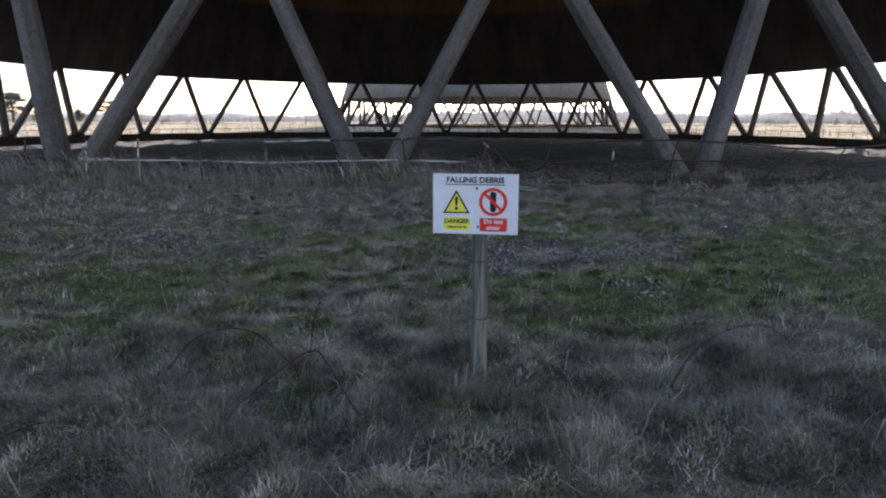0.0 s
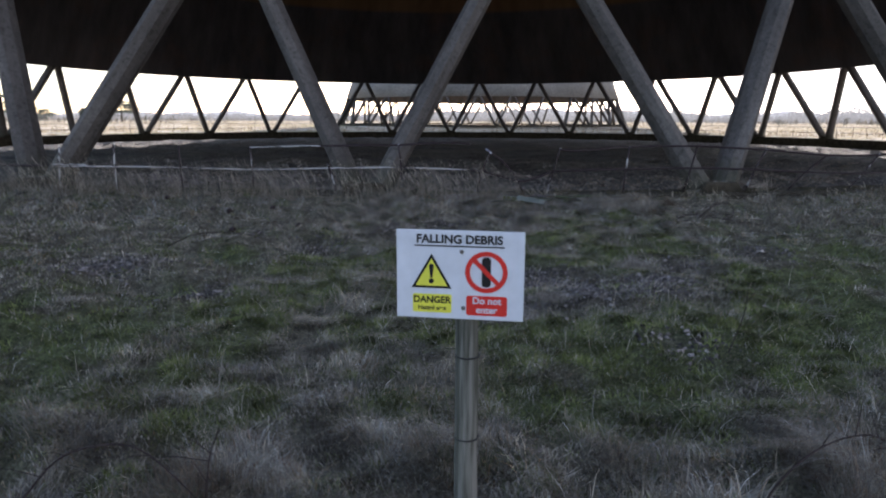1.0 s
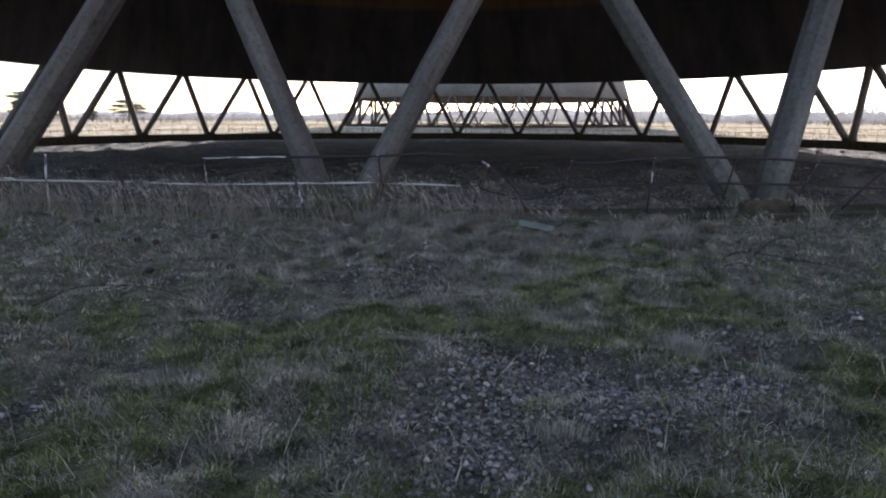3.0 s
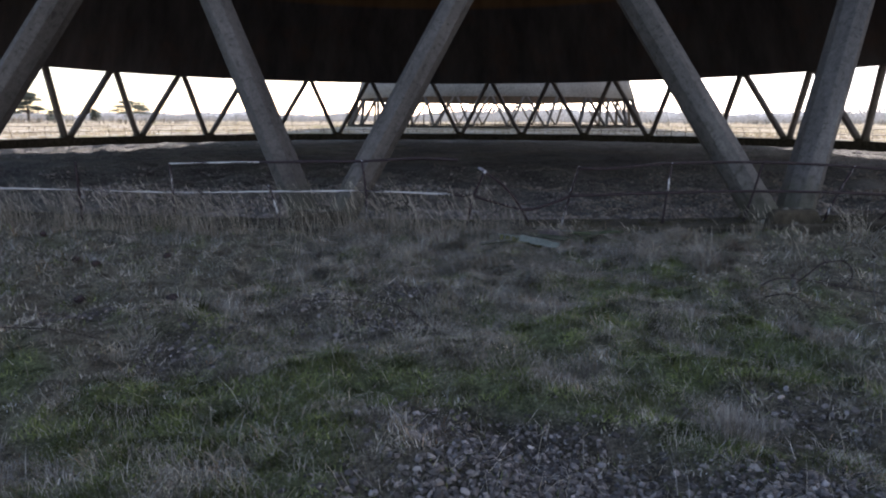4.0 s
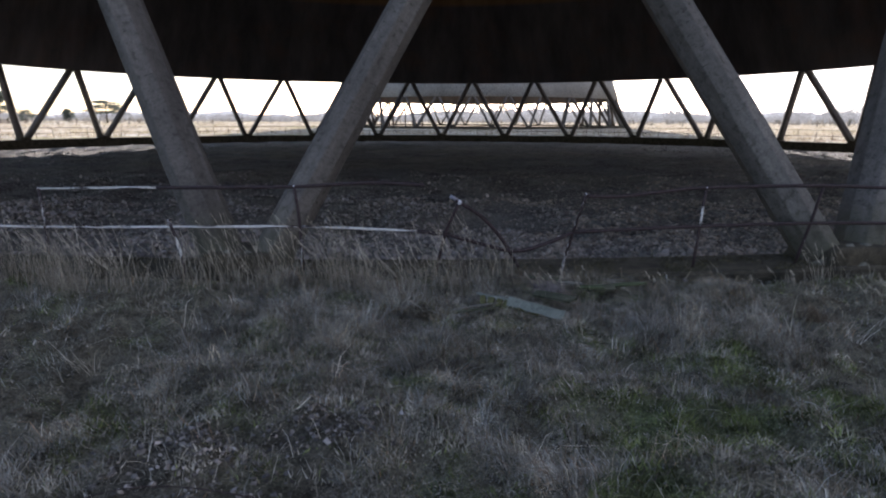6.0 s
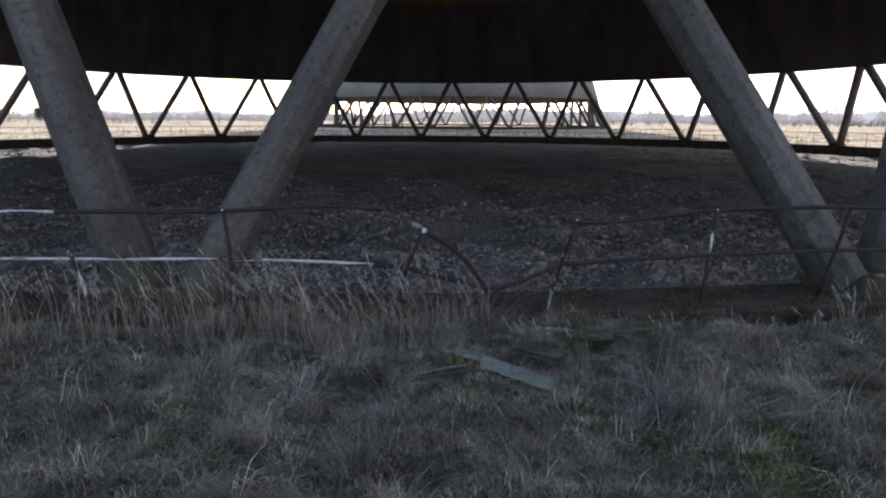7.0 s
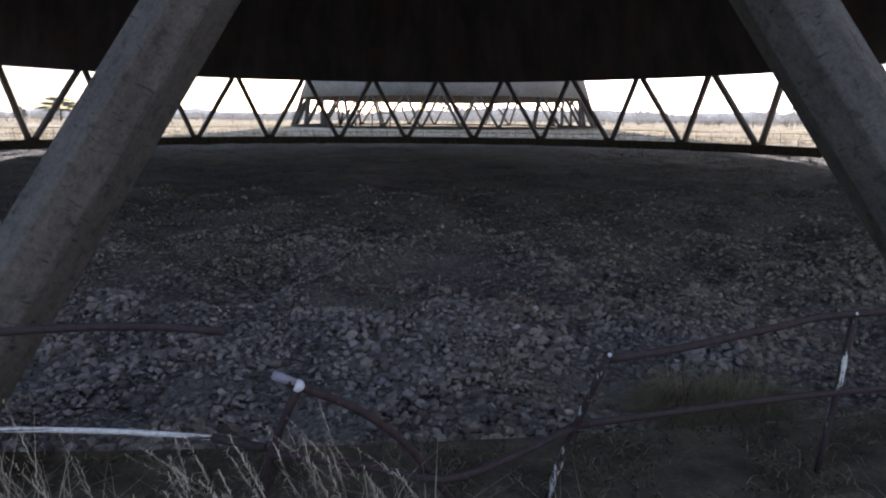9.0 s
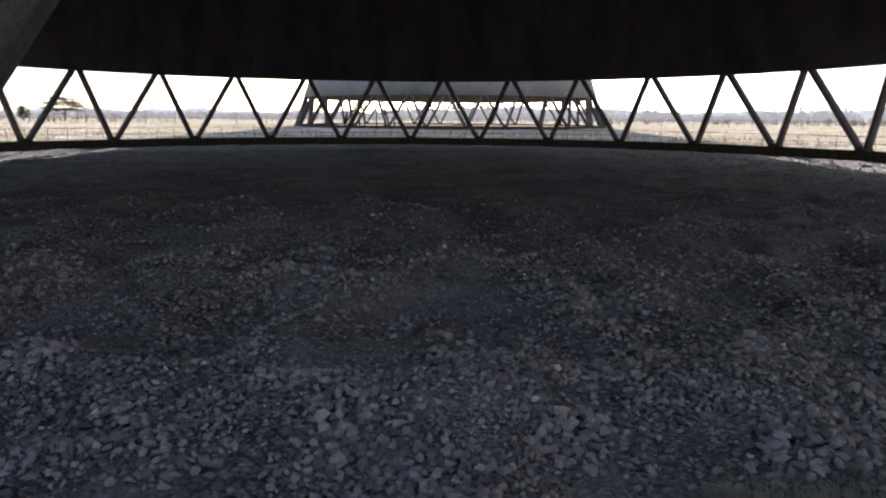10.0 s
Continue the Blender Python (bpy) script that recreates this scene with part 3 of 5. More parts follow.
# bent middle piece
guard_section(
    [([rim(2.05, R + 0.04, 0.0), rim(2.1, R + 0.11, 0.2), rim(2.2, R + 0.2, 0.49), rim(2.43, R + 0.3, 0.83)], M_RUST)],
    [([rim(2.36, R + 0.325, 0.865), rim(2.43, R + 0.3, 0.83), rim(2.8, R + 0.2, 0.68), rim(3.12, R + 0.1, 0.48), rim(3.35, R + 0.05, 0.28), rim(3.55, R, 0.08)], M_RUST),
     ([rim(2.2, R + 0.2, 0.48), rim(2.85, R + 0.12, 0.36), rim(3.45, R + 0.13, 0.28), rim(4.0, R + 0.08, 0.35), rim(4.53, R + 0.02, 0.465)], M_RUST)],
    "bent and collapsed rusty pipe guard rail")
knee = [ob for ob in bpy.data.objects if ob.name.startswith("guard_rail") and not ob.parent][-1]
bm = bmesh.new()
tube(bm, [rim(2.28, R + 0.345, 0.900) - knee.location, rim(2.34, R + 0.33, 0.878) - knee.location, rim(2.40, R + 0.31, 0.850) - knee.location], 0.0195, 10)
part("sleeve", bm, M_SLEEVE, knee, "bare pale grey pipe end")
bm = bmesh.new()
bmesh.ops.create_icosphere(bm, subdivisions=2, radius=0.027, matrix=Matrix.Translation(rim(2.43, R + 0.305, 0.835) - knee.location))
part("joint", bm, M_WHITE, knee, "white painted ball joint")
# standing right-hand run
Q = 34.5
guard_section(
    [([rim(4.4, Q + 0.1, 0.0), rim(4.45, Q + 0.15, 0.20), rim(4.53, Q + 0.24, 0.46), rim(4.63, Q + 0.46, 0.90)], M_CHIP),
     ([rim(7.0, Q + 0.05, 0.0), rim(7.05, Q + 0.08, 0.485), rim(7.13, Q + 0.08, 0.92)], M_CHIP),
     ([rim(9.2, Q, 0.0), rim(9.32, Q + 0.1, 0.50), rim(9.45, Q + 0.15, 0.94)], M_RUST),
     ([rim(11.5, Q, 0.0), rim(11.7, Q + 0.1, 0.45), rim(12.0, Q + 0.15, 0.86)], M_CHIP),
     ([rim(13.2, Q, 0.0), rim(13.7, Q + 0.1, 0.38), rim(14.45, Q + 0.15, 0.73)], M_RUST),
     ([rim(15.8, Q, 0.0), rim(16.2, Q + 0.1, 0.34), rim(16.75, Q + 0.15, 0.75)], M_CHIP)],
    [([rim(4.63, Q + 0.46, 0.885), rim(5.3, Q + 0.3, 0.86), rim(6.3, Q + 0.15, 0.895), rim(7.13, Q + 0.08, 0.925), rim(9.45, Q + 0.15, 0.94), rim(12.0, Q + 0.15, 0.86), rim(14.45, Q + 0.15, 0.74), rim(16.75, Q + 0.15, 0.74), rim(19.0, Q, 0.8)], M_RUST),
     ([rim(4.53, Q + 0.24, 0.465), rim(5.8, Q + 0.14, 0.475), rim(7.05, Q + 0.08, 0.485), rim(9.32, Q + 0.1, 0.50), rim(11.7, Q + 0.1, 0.46), rim(13.7, Q + 0.1, 0.39), rim(16.2, Q + 0.1, 0.34), rim(19.0, Q, 0.4)], M_RUST)],
    "rusty brown pipe guard rail with leaning posts")
# the rest of the ring
SECTIONS = 13
for i in range(SECTIONS):
    step = (344.6 - 19.0) / SECTIONS / 10
    ends = [19.0 + step * (10 * i + k) for k in range(10)]
    lean = [random.uniform(-0.3, 0.5) for _ in ends]
    guard_section(
        [([rim(a, 35.6, -0.1), rim(a + d * 0.5, 35.6, 0.45), rim(a + d, 35.6, 0.93)], M_RUST) for a, d in zip(ends, lean)],
        [([rim(a + d, 35.6, 0.93) for a, d in zip(ends, lean)] + [rim(ends[-1] + 2.4, 35.6, 0.92)], M_RUST),
         ([rim(a + d * 0.5, 35.6, 0.45) for a, d in zip(ends, lean)] + [rim(ends[-1] + 2.4, 35.6, 0.45)], M_RUST)],
        "rusty pipe guard rail with leaning posts")


# ================= warning sign =================
def lettering(name, text, size, x, z, mat, parent, y=-0.0045, align="CENTER", squeeze=1.0, weight=0.0):
    cu = bpy.data.curves.new(name, "FONT")
    cu.body, cu.size, cu.align_x, cu.align_y = text, size, align, "CENTER"
    cu.extrude, cu.offset = 0.0006, weight
    tmp = new("tmp", cu)
    bpy.context.view_layer.update()
    me = bpy.data.meshes.new_from_object(tmp.evaluated_get(bpy.context.evaluated_depsgraph_get()))
    me.name = name
    bpy.data.objects.remove(tmp)
    me.materials.clear()
    me.materials.append(mat)
    ob = new(name, me)
    ob.parent = parent
    ob.matrix_local = pose(x, y, z, 90, 0, 0) @ Matrix.Diagonal((squeeze, 1, 1, 1))
    return ob


def plate(name, outline, y, mat, parent, thick=0.0012, holes=None):
    """A flat printed shape in the board's plane."""
    bm = bmesh.new()
    if holes is None:
        f = bm.faces.new([bm.verts.new((x, 0, z)) for x, z in outline])
        faces = [f]
    else:
        a = [bm.verts.new((x, 0, z)) for x, z in outline]
        b = [bm.verts.new((x, 0, z)) for x, z in holes]
        faces = [bm.faces.new((a[k], a[(k + 1) % len(a)], b[(k + 1) % len(b)], b[k])) for k in range(len(a))]
    g = bmesh.ops.extrude_face_region(bm, geom=faces)
    bmesh.ops.translate(bm, vec=(0, -thick, 0), verts=[v for v in g["geom"] if isinstance(v, bmesh.types.BMVert)])
    bmesh.ops.recalc_face_normals(bm, faces=bm.faces)
    ob = part(name, bm, mat, parent)
    ob.location = (0, y, 0)
    return ob


def rounded(x0, z0, x1, z1, r, n=5):
    out = []
    for cx, cz, a0 in ((x1 - r, z1 - r, 0), (x0 + r, z1 - r, 90), (x0 + r, z0 + r, 180), (x1 - r, z0 + r, 270)):
        out += [(cx + r * math.cos(radians(a0 + 90 * k / n)), cz + r * math.sin(radians(a0 + 90 * k / n))) for k in range(n + 1)]
    return out


def disc(x, z, r, n=48):
    return [(x + r * math.cos(2 * math.pi * k / n), z + r * math.sin(2 * math.pi * k / n)) for k in range(n)]


def warning_sign():
    sign = new("warning_sign")
    bm = bmesh.new()
    box(bm, (0.42, 0.006, 0.297), Matrix(), 0.0015)
    board = part("board", bm, M_BOARD, sign, "white plastic board")
    board.location = (0, -0.045, 0.94)
    lettering("title", "FALLING DEBRIS", 0.0385, -0.002, 0.118, M_BLACK, board, squeeze=1.01, weight=0.0013)
    plate("underline", [(-0.149, 0.0985), (0.145, 0.0985), (0.145, 0.0940), (-0.149, 0.0940)], -0.0034, M_BLACK, board)
    tri = lambda k: [(-0.093 + 0.067 * k, -0.046 + 0.0385 * (1 - k)), (-0.093, 0.070 - 0.0775 * (1 - k)), (-0.093 - 0.067 * k, -0.046 + 0.0385 * (1 - k))]
    plate("triangle_border", tri(1.0), -0.0034, M_BLACK, board)
    plate("triangle", tri(0.79), -0.0050, M_YELLOW, board)
    plate("exclamation_mark", [(-0.101, 0.030), (-0.097, 0.036), (-0.089, 0.036), (-0.085, 0.030), (-0.0895, -0.010), (-0.0965, -0.010)], -0.0064, M_BLACK, board)
    plate("exclamation_dot", disc(-0.093, -0.0215, 0.0085, 20), -0.0064, M_BLACK, board)
    # the barred symbol, kept to one plain upright shape
    RX, RZ = 0.0875, 0.013
    plate("symbol", rounded(RX - 0.015, RZ - 0.050, RX + 0.015, RZ + 0.050, 0.012), -0.0034, M_BLACK, board)
    plate("ring", disc(RX, RZ, 0.069), -0.0050, M_RED, board, holes=disc(RX, RZ, 0.0535))
    c, d = math.cos(radians(-45)), math.sin(radians(-45))
    plate("bar", [(RX + c * u - d * v, RZ + d * u + c * v) for u, v in ((-0.057, -0.0072), (0.057, -0.0072), (0.057, 0.0072), (-0.057, 0.0072))], -0.0054, M_RED, board)
    plate("yellow_label", rounded(-0.156, -0.129, -0.026, -0.066, 0.006), -0.0034, M_YELLOW, board)
    lettering("danger", "DANGER", 0.031, -0.091, -0.086, M_BLACK, board, y=-0.0052, weight=0.0009)
    lettering("hazard", "Hazard area", 0.019, -0.091, -0.113, M_BLACK, board, y=-0.0052, weight=0.0005)
    plate("red_label", rounded(0.023, -0.1335, 0.157, -0.067, 0.008), -0.0034, M_RED, board)
    lettering("do_not", "Do not", 0.032, 0.090, -0.084, M_BOARD, board, y=-0.0052, weight=0.0007)
    lettering("enter", "enter", 0.032, 0.090, -0.115, M_BOARD, board, y=-0.0052, weight=0.0007)
    for x, z in ((0.0065, 0.078), (0.013, -0.111)):
        bm = bmesh.new()
        bmesh.ops.create_cone(bm, cap_ends=True, segments=20, radius1=0.0075, radius2=0.006, depth=0.005, matrix=Matrix.Rotation(math.pi / 2, 4, "X"))
        part("screw", bm, M_STEEL, board).location = (x, -0.005, z)
    bm = bmesh.new()
    pts = [(0.026 - 0.008 * k / 12 + 0.002 * math.sin(k), 0.002 * math.cos(1.3 * k), -0.3 + 1.375 * k / 12) for k in range(13)]
    tube(bm, pts, [0.043 - 0.0004 * k for k in range(13)], 18, 0.012)
    post = part("post", bm, M_POST, sign, "round weathered timber post")
    for z in (0.35, 0.65):
        bm = bmesh.new()
        tube(bm, [(0.023, 0, z - 0.002), (0.023, 0, z + 0.003)], 0.0435, 24)
        part("strap", bm, M_BAND, post)
    sign.matrix_basis = pose(0.166, 3.265, 0.0, 0, 0, -8)
    return tagged(sign, "white falling debris warning sign on a weathered round post", "sign")


warning_sign()


# ================= broken pieces and sticks on the grass =================
M_GREYWOOD = rough_stuff("grey_timber", (0.08, 0.075, 0.068), (0.22, 0.207, 0.19), 5.0, 70.0, bump_by=0.4, depth=0.004)


M_RIB = rough_stuff("mossy_rib", (0.030, 0.032, 0.014), (0.12, 0.115, 0.055), 14.0, 60.0)


def sheet_piece(parent, x0, x1, taper, place):
    """A length of thin cement sheet with a worn pale upper edge and mossy stubs of ribs under its lower one."""
    bm = bmesh.new()
    n = 9
    for i in range(n):
        t = i / (n - 1)
        x = x0 + (x1 - x0) * t
        wide = 1.0 - taper * max(0.0, 1.0 - 2.2 * t)
        low, top = 0.055 - 0.080 * wide + 0.006 * math.sin(31 * x), 0.055 + 0.004 * math.sin(23 * x + 1)
        for y, z in ((low, 0.0), (low, 0.014), (top, 0.016), (top, 0.002)):
            bm.verts.new((x, y, z + 0.006 * math.sin(7 * x)))
    bm.verts.ensure_lookup_table()
    v = bm.verts
    for i in range(n - 1):
        for k in range(4):
            bm.faces.new((v[4 * i + k], v[4 * i + (k + 1) % 4], v[4 * i + 4 + (k + 1) % 4], v[4 * i + 4 + k]))
    bm.faces.new([v[k] for k in range(4)])
    bm.faces.new([v[4 * n - 4 + k] for k in (3, 2, 1, 0)])
    bmesh.ops.recalc_face_normals(bm, faces=bm.faces)
    panel = part("panel", bm, M_SLAB, parent)
    panel.matrix_local = place
    bm = bmesh.new()
    tube(bm, [(x0 + (x1 - x0) * k / 8, 0.056 + 0.004 * math.sin(23 * (x0 + (x1 - x0) * k / 8) + 1), 0.016 + 0.006 * math.sin(7 * (x0 + (x1 - x0) * k / 8))) for k in range(9)], 0.005, 6, 0.2)
    part("edge", bm, M_GREYWOOD, panel, "pale worn edge")
    return panel


def broken_sheet():
    """A ribbed cement sheet, snapped in two, tilted up out of the grass."""
    thing = new("broken_sheet")
    left = sheet_piece(thing, -0.20, 0.18, 0.85, pose(-0.25, 0.0, 0.095, -12, 4, 5))
    right = sheet_piece(thing, -0.27, 0.27, 0.0, pose(0.16, -0.03, 0.055, 62, 5, -2))
    for panel, spots in ((left, (-0.10, -0.02, 0.06, 0.13)), (right, (-0.24, -0.17, -0.09, -0.01))):
        for k, x in enumerate(spots):
            bm = bmesh.new()
            box(bm, (0.050 + 0.008 * (k % 2), 0.03, 0.075), Matrix.Rotation(0.2 * math.sin(9 * x), 4, "Y"), 0.007)
            part("rib", bm, M_RIB, panel).location = (x, -0.022, -0.034)
    thing.matrix_basis = pose(1.42, 12.48, 0.025, 0, 0, -33)
    return tagged(thing, "snapped grey ribbed cement sheet tilted on dead grass", "debris")


broken_sheet()


def slat(x0, y0, x1, y1, z, width, tilt, mat, label, point=0.0, thick=0.02):
    """A weathered slat from end to end, a little bowed, with a split or pointed far end."""
    length, turn = math.hypot(x1 - x0, y1 - y0), math.degrees(math.atan2(y1 - y0, x1 - x0))
    bm = bmesh.new()
    n = 7
    for i in range(n):
        t = i / (n - 1)
        x = length * (t - 0.5)
        w = width * 0.5 * (1 - point * max(0.0, (t - 0.55) / 0.45)) * (1 + 0.06 * math.sin(40 * t))
        up = 0.02 * length * math.sin(3 * t)
        for y, z1 in ((-w, 0.0), (w, 0.0), (w * 0.94, thick), (-w * 0.94, thick)):
            bm.verts.new((x + 0.3 * y * (t > 0.9), y, z1 + up))
    bm.verts.ensure_lookup_table()
    v = bm.verts
    for i in range(n - 1):
        for k in range(4):
            bm.faces.new((v[4 * i + k], v[4 * i + (k + 1) % 4], v[4 * i + 4 + (k + 1) % 4], v[4 * i + 4 + k]))
    bm.faces.new([v[k] for k in range(4)])
    bm.faces.new([v[4 * n - 4 + k] for k in (3, 2, 1, 0)])
    bmesh.ops.recalc_face_normals(bm, faces=bm.faces)
    ob = part("slat", bm, mat)
    ob.matrix_basis = pose((x0 + x1) / 2, (y0 + y1) / 2, z, 16, tilt, turn)
    return tagged(ob, label, "debris", "broken slats on the grass")


M_MOSSY = rough_stuff("mossy_timber", (0.020, 0.024, 0.014), (0.085, 0.085, 0.06), 11.0, 60.0, bump_by=0.4, depth=0.004)
M_GREEN = rough_stuff("moss_green_timber", (0.026, 0.036, 0.016), (0.095, 0.112, 0.066), 9.0, 60.0, bump_by=0.4, depth=0.004)
slat(2.16, 13.29, 2.46, 13.33, 0.025, 0.10, -1, M_MOSSY, "dark mossy timber slat lying on the grass")
slat(2.36, 13.36, 2.82, 13.44, 0.035, 0.055, -2, M_GREEN, "yellow-green mossy timber slat with a split point", 0.9)
slat(2.08, 13.24, 2.34, 13.27, 0.045, 0.045, 2, M_GREEN, "short yellow-green mossy timber slat", 0.3)
slat(1.90, 13.38, 2.14, 13.35, 0.060, 0.032, 2, M_GREYWOOD, "short pale timber slat lying on the grass", 0.5)
slat(1.62, 13.02, 1.95, 12.79, 0.045, 0.10, 1, M_MOSSY, "dark mossy timber slat half sunk in grass")
slat(1.16, 12.92, 1.42, 12.80, 0.040, 0.07, 3, M_SLAB, "thin grey cement sheet fragment", 0.4, 0.01)
slat(1.60, 13.55, 1.98, 13.48, 0.070, 0.05, 2, M_MOSSY, "dark mossy timber slat beside the pond wall", 0.6)
slat(0.81, 12.40, 1.24, 12.56, 0.070, 0.010, -3, M_GREYWOOD, "thin grey split slat lying in dead grass", 0.5, 0.012)
slat(0.84, 12.34, 1.26, 12.49, 0.060, 0.014, -2, M_MOSSY, "thin dark split slat lying in dead grass", 0.5, 0.012)


def crumpled(x, y, z, size, seed, label):
    """A crumpled scrap of weathered plastic sheet."""
    rs = random.Random(seed)
    bm = bmesh.new()
    n = 7
    grid = [[bm.verts.new(((i / (n - 1) - 0.5) * size + rs.uniform(-0.1, 0.1) * size, (k / (n - 1) - 0.5) * size * 0.7 + rs.uniform(-0.1, 0.1) * size,
                           0.35 * size * abs(math.sin(2.2 * i + 1.3 * k + rs.uniform(-0.5, 0.5))))) for k in range(n)] for i in range(n)]
    for i in range(n - 1):
        for k in range(n - 1):
            bm.faces.new((grid[i][k], grid[i + 1][k], grid[i + 1][k + 1], grid[i][k + 1]))
    g = bmesh.ops.extrude_face_region(bm, geom=list(bm.faces))
    bmesh.ops.translate(bm, vec=(0, 0, 0.004), verts=[q for q in g["geom"] if isinstance(q, bmesh.types.BMVert)])
    bmesh.ops.recalc_face_normals(bm, faces=bm.faces)
    ob = part("plastic_scrap", bm, M_SCRAP)
    ob.matrix_basis = pose(x, y, z, 25, 0, rs.uniform(0, 90))
    return tagged(ob, label, "litter")


M_SCRAP = rough_stuff("dirty_plastic", (0.060, 0.052, 0.056), (0.235, 0.21, 0.225), 16.0, 70.0, rough=0.6, bump_by=0.2, depth=0.003)
crumpled(1.80, 13.22, 0.03, 0.15, 3, "crumpled grey-white plastic scrap in the grass")
crumpled(1.69, 13.34, 0.03, 0.09, 7, "small crumpled pale plastic scrap in the grass")
crumpled(3.30, 13.74, 0.0, 0.06, 5, "tiny white plastic scrap in the grass")


def bramble(points, radius, label):
    """An arching thorny stem with a few side shoots."""
    bm = bmesh.new()
    line = smooth_path(points, 6)
    tube(bm, line, [1.15 * radius * (1 - 0.6 * k / len(line)) for k in range(len(line))], 5)
    for k in range(1, len(line) - 1):
        for _ in range(2):
            d = Vector((random.uniform(-1, 1), random.uniform(-1, 1), random.uniform(-0.3, 1))).normalized()
            tube(bm, [line[k], line[k] + d * random.uniform(0.008, 0.02)], [radius * 0.45, 0.0004], 3)
        if random.random() < 0.22:
            d = Vector((random.uniform(-1, 1), random.uniform(-1, 1), random.uniform(0, 0.8))).normalized()
            n = random.uniform(0.08, 0.2)
            tube(bm, [line[k], line[k] + d * n * 0.5 + Vector((0, 0, 0.01)), line[k] + d * n], [radius * 0.5, radius * 0.4, 0.0006], 4)
    return tagged(part("bramble", bm, M_STEM), label, "bramble", "bramble stems")


M_STEM = rough_stuff("bramble_stem", (0.018, 0.013, 0.014), (0.055, 0.036, 0.036), 12.0, 80.0, rough=0.7)
bramble([(-0.98, 2.62, 0.02), (-0.85, 2.75, 0.15), (-0.62, 2.91, 0.29), (-0.52, 2.86, 0.24), (-0.42, 2.76, 0.12), (-0.30, 2.66, 0.0)], 0.0045, "dark arching bramble stem rooted in dead grass")
bramble([(-0.62, 2.91, 0.0), (-0.62, 2.92, 0.2), (-0.60, 2.95, 0.42), (-0.57, 2.97, 0.52)], 0.0035, "thin upright bramble shoot")
bramble([(-1.90, 2.45, 0.0), (-1.75, 2.50, 0.09), (-1.58, 2.56, 0.11), (-1.35, 2.62, 0.0)], 0.004, "low dark bramble stem over dead grass")
bramble([(-1.45, 3.30, 0.05), (-1.30, 3.36, 0.21), (-1.05, 3.36, 0.25), (-0.85, 3.32, 0.12), (-0.75, 3.30, 0.0)], 0.004, "thin arching bramble stem")
bramble([(1.18, 3.20, 0.0), (1.32, 3.32, 0.13), (1.55, 3.45, 0.22), (1.80, 3.55, 0.22), (2.00, 3.60, 0.1)], 0.004, "thin arching bramble stem on the lawn")
bramble([(1.9, 5.1, 0.0), (2.02, 5.2, 0.22), (2.08, 5.3, 0.40)], 0.0035, "thin upright bramble shoot")
bramble([(3.68, 10.44, 0.08), (3.78, 10.42, 0.18), (3.87, 10.42, 0.26), (4.01, 10.42, 0.30), (4.12, 10.42, 0.27), (4.17, 10.42, 0.17), (4.12, 10.42, 0.08), (4.02, 10.42, 0.06)], 0.0065, "looped dark bramble stem")
bramble([(3.34, 10.44, 0.03), (3.45, 10.43, 0.11), (3.60, 10.43, 0.13), (3.72, 10.42, 0.12), (3.99, 10.40, 0.08), (4.22, 10.32, 0.05), (4.50, 10.22, 0.02)], 0.0065, "dark bramble stem lying on grass")
bramble([(3.22, 10.02, 0.06), (3.30, 9.86, 0.13), (3.36, 9.70, 0.12), (3.40, 9.52, 0.03)], 0.005, "short dark bramble stem in dead grass")
bramble([(-3.1, 8.5, 0.0), (-2.8, 8.7, 0.12), (-2.3, 8.8, 0.10), (-2.0, 8.9, 0.0)], 0.005, "thin arching bramble stem in dead grass")
bramble([(0.35, 9.3, 0.0), (0.1, 9.4, 0.12), (-0.5, 9.5, 0.14), (-1.0, 9.4, 0.05)], 0.004, "thin arching bramble stem in dead grass")



def stake(x, y, z, x1, y1, tall, radius, knob, label):
    """A thin weathered stake with a splintered or knobbed head."""
    thing = new("stake")
    thing.location = (x, y, z)
    bm = bmesh.new()
    tube(bm, [(0, 0, -0.06), (0.4 * (x1 - x), 0.4 * (y1 - y), 0.4 * tall), (x1 - x, y1 - y, tall)], [radius, radius * 0.92, radius * 0.8], 7, 0.08)
    part("shaft", bm, M_GREYWOOD, thing)
    bm = bmesh.new()
    bmesh.ops.create_icosphere(bm, subdivisions=1, radius=knob, matrix=Matrix.Translation((x1 - x, y1 - y, tall)))
    for v in bm.verts:
        v.co += Vector((random.uniform(-1, 1), random.uniform(-1, 1), random.uniform(-1, 1))) * 0.2 * knob
    part("head", bm, M_STEM, thing, "dark worn head")
    return tagged(thing, label, "stake", "stakes in the grass")


stake(4.27, 10.21, 0.0, 4.21, 10.21, 0.38, 0.007, 0.014, "thin pale leaning stake with a dark knob")
stake(3.74, 10.55, 0.0, 3.70, 10.54, 0.13, 0.026, 0.022, "short grey splintered stub beside the bramble loop")

# dark clods of earth turned up in the turf
rs = random.Random(21)
for x, y in ((-2.69, 11.59), (-4.95, 12.92), (-3.55, 11.29), (-3.23, 11.10), (-1.9, 9.9), (-2.9, 10.2)):
    bm = bmesh.new()
    bmesh.ops.create_icosphere(bm, subdivisions=2, radius=0.045)
    for v in bm.verts:
        v.co *= rs.uniform(0.75, 1.2)
        v.co.z *= 0.8
    ob = part("clod", bm, M_STEM)
    ob.location = (x, y, float(ground_z(np.array(x), np.array(y))) + 0.045)
    tagged(ob, "dark clod of earth on dead grass", "clod", "clods of earth")

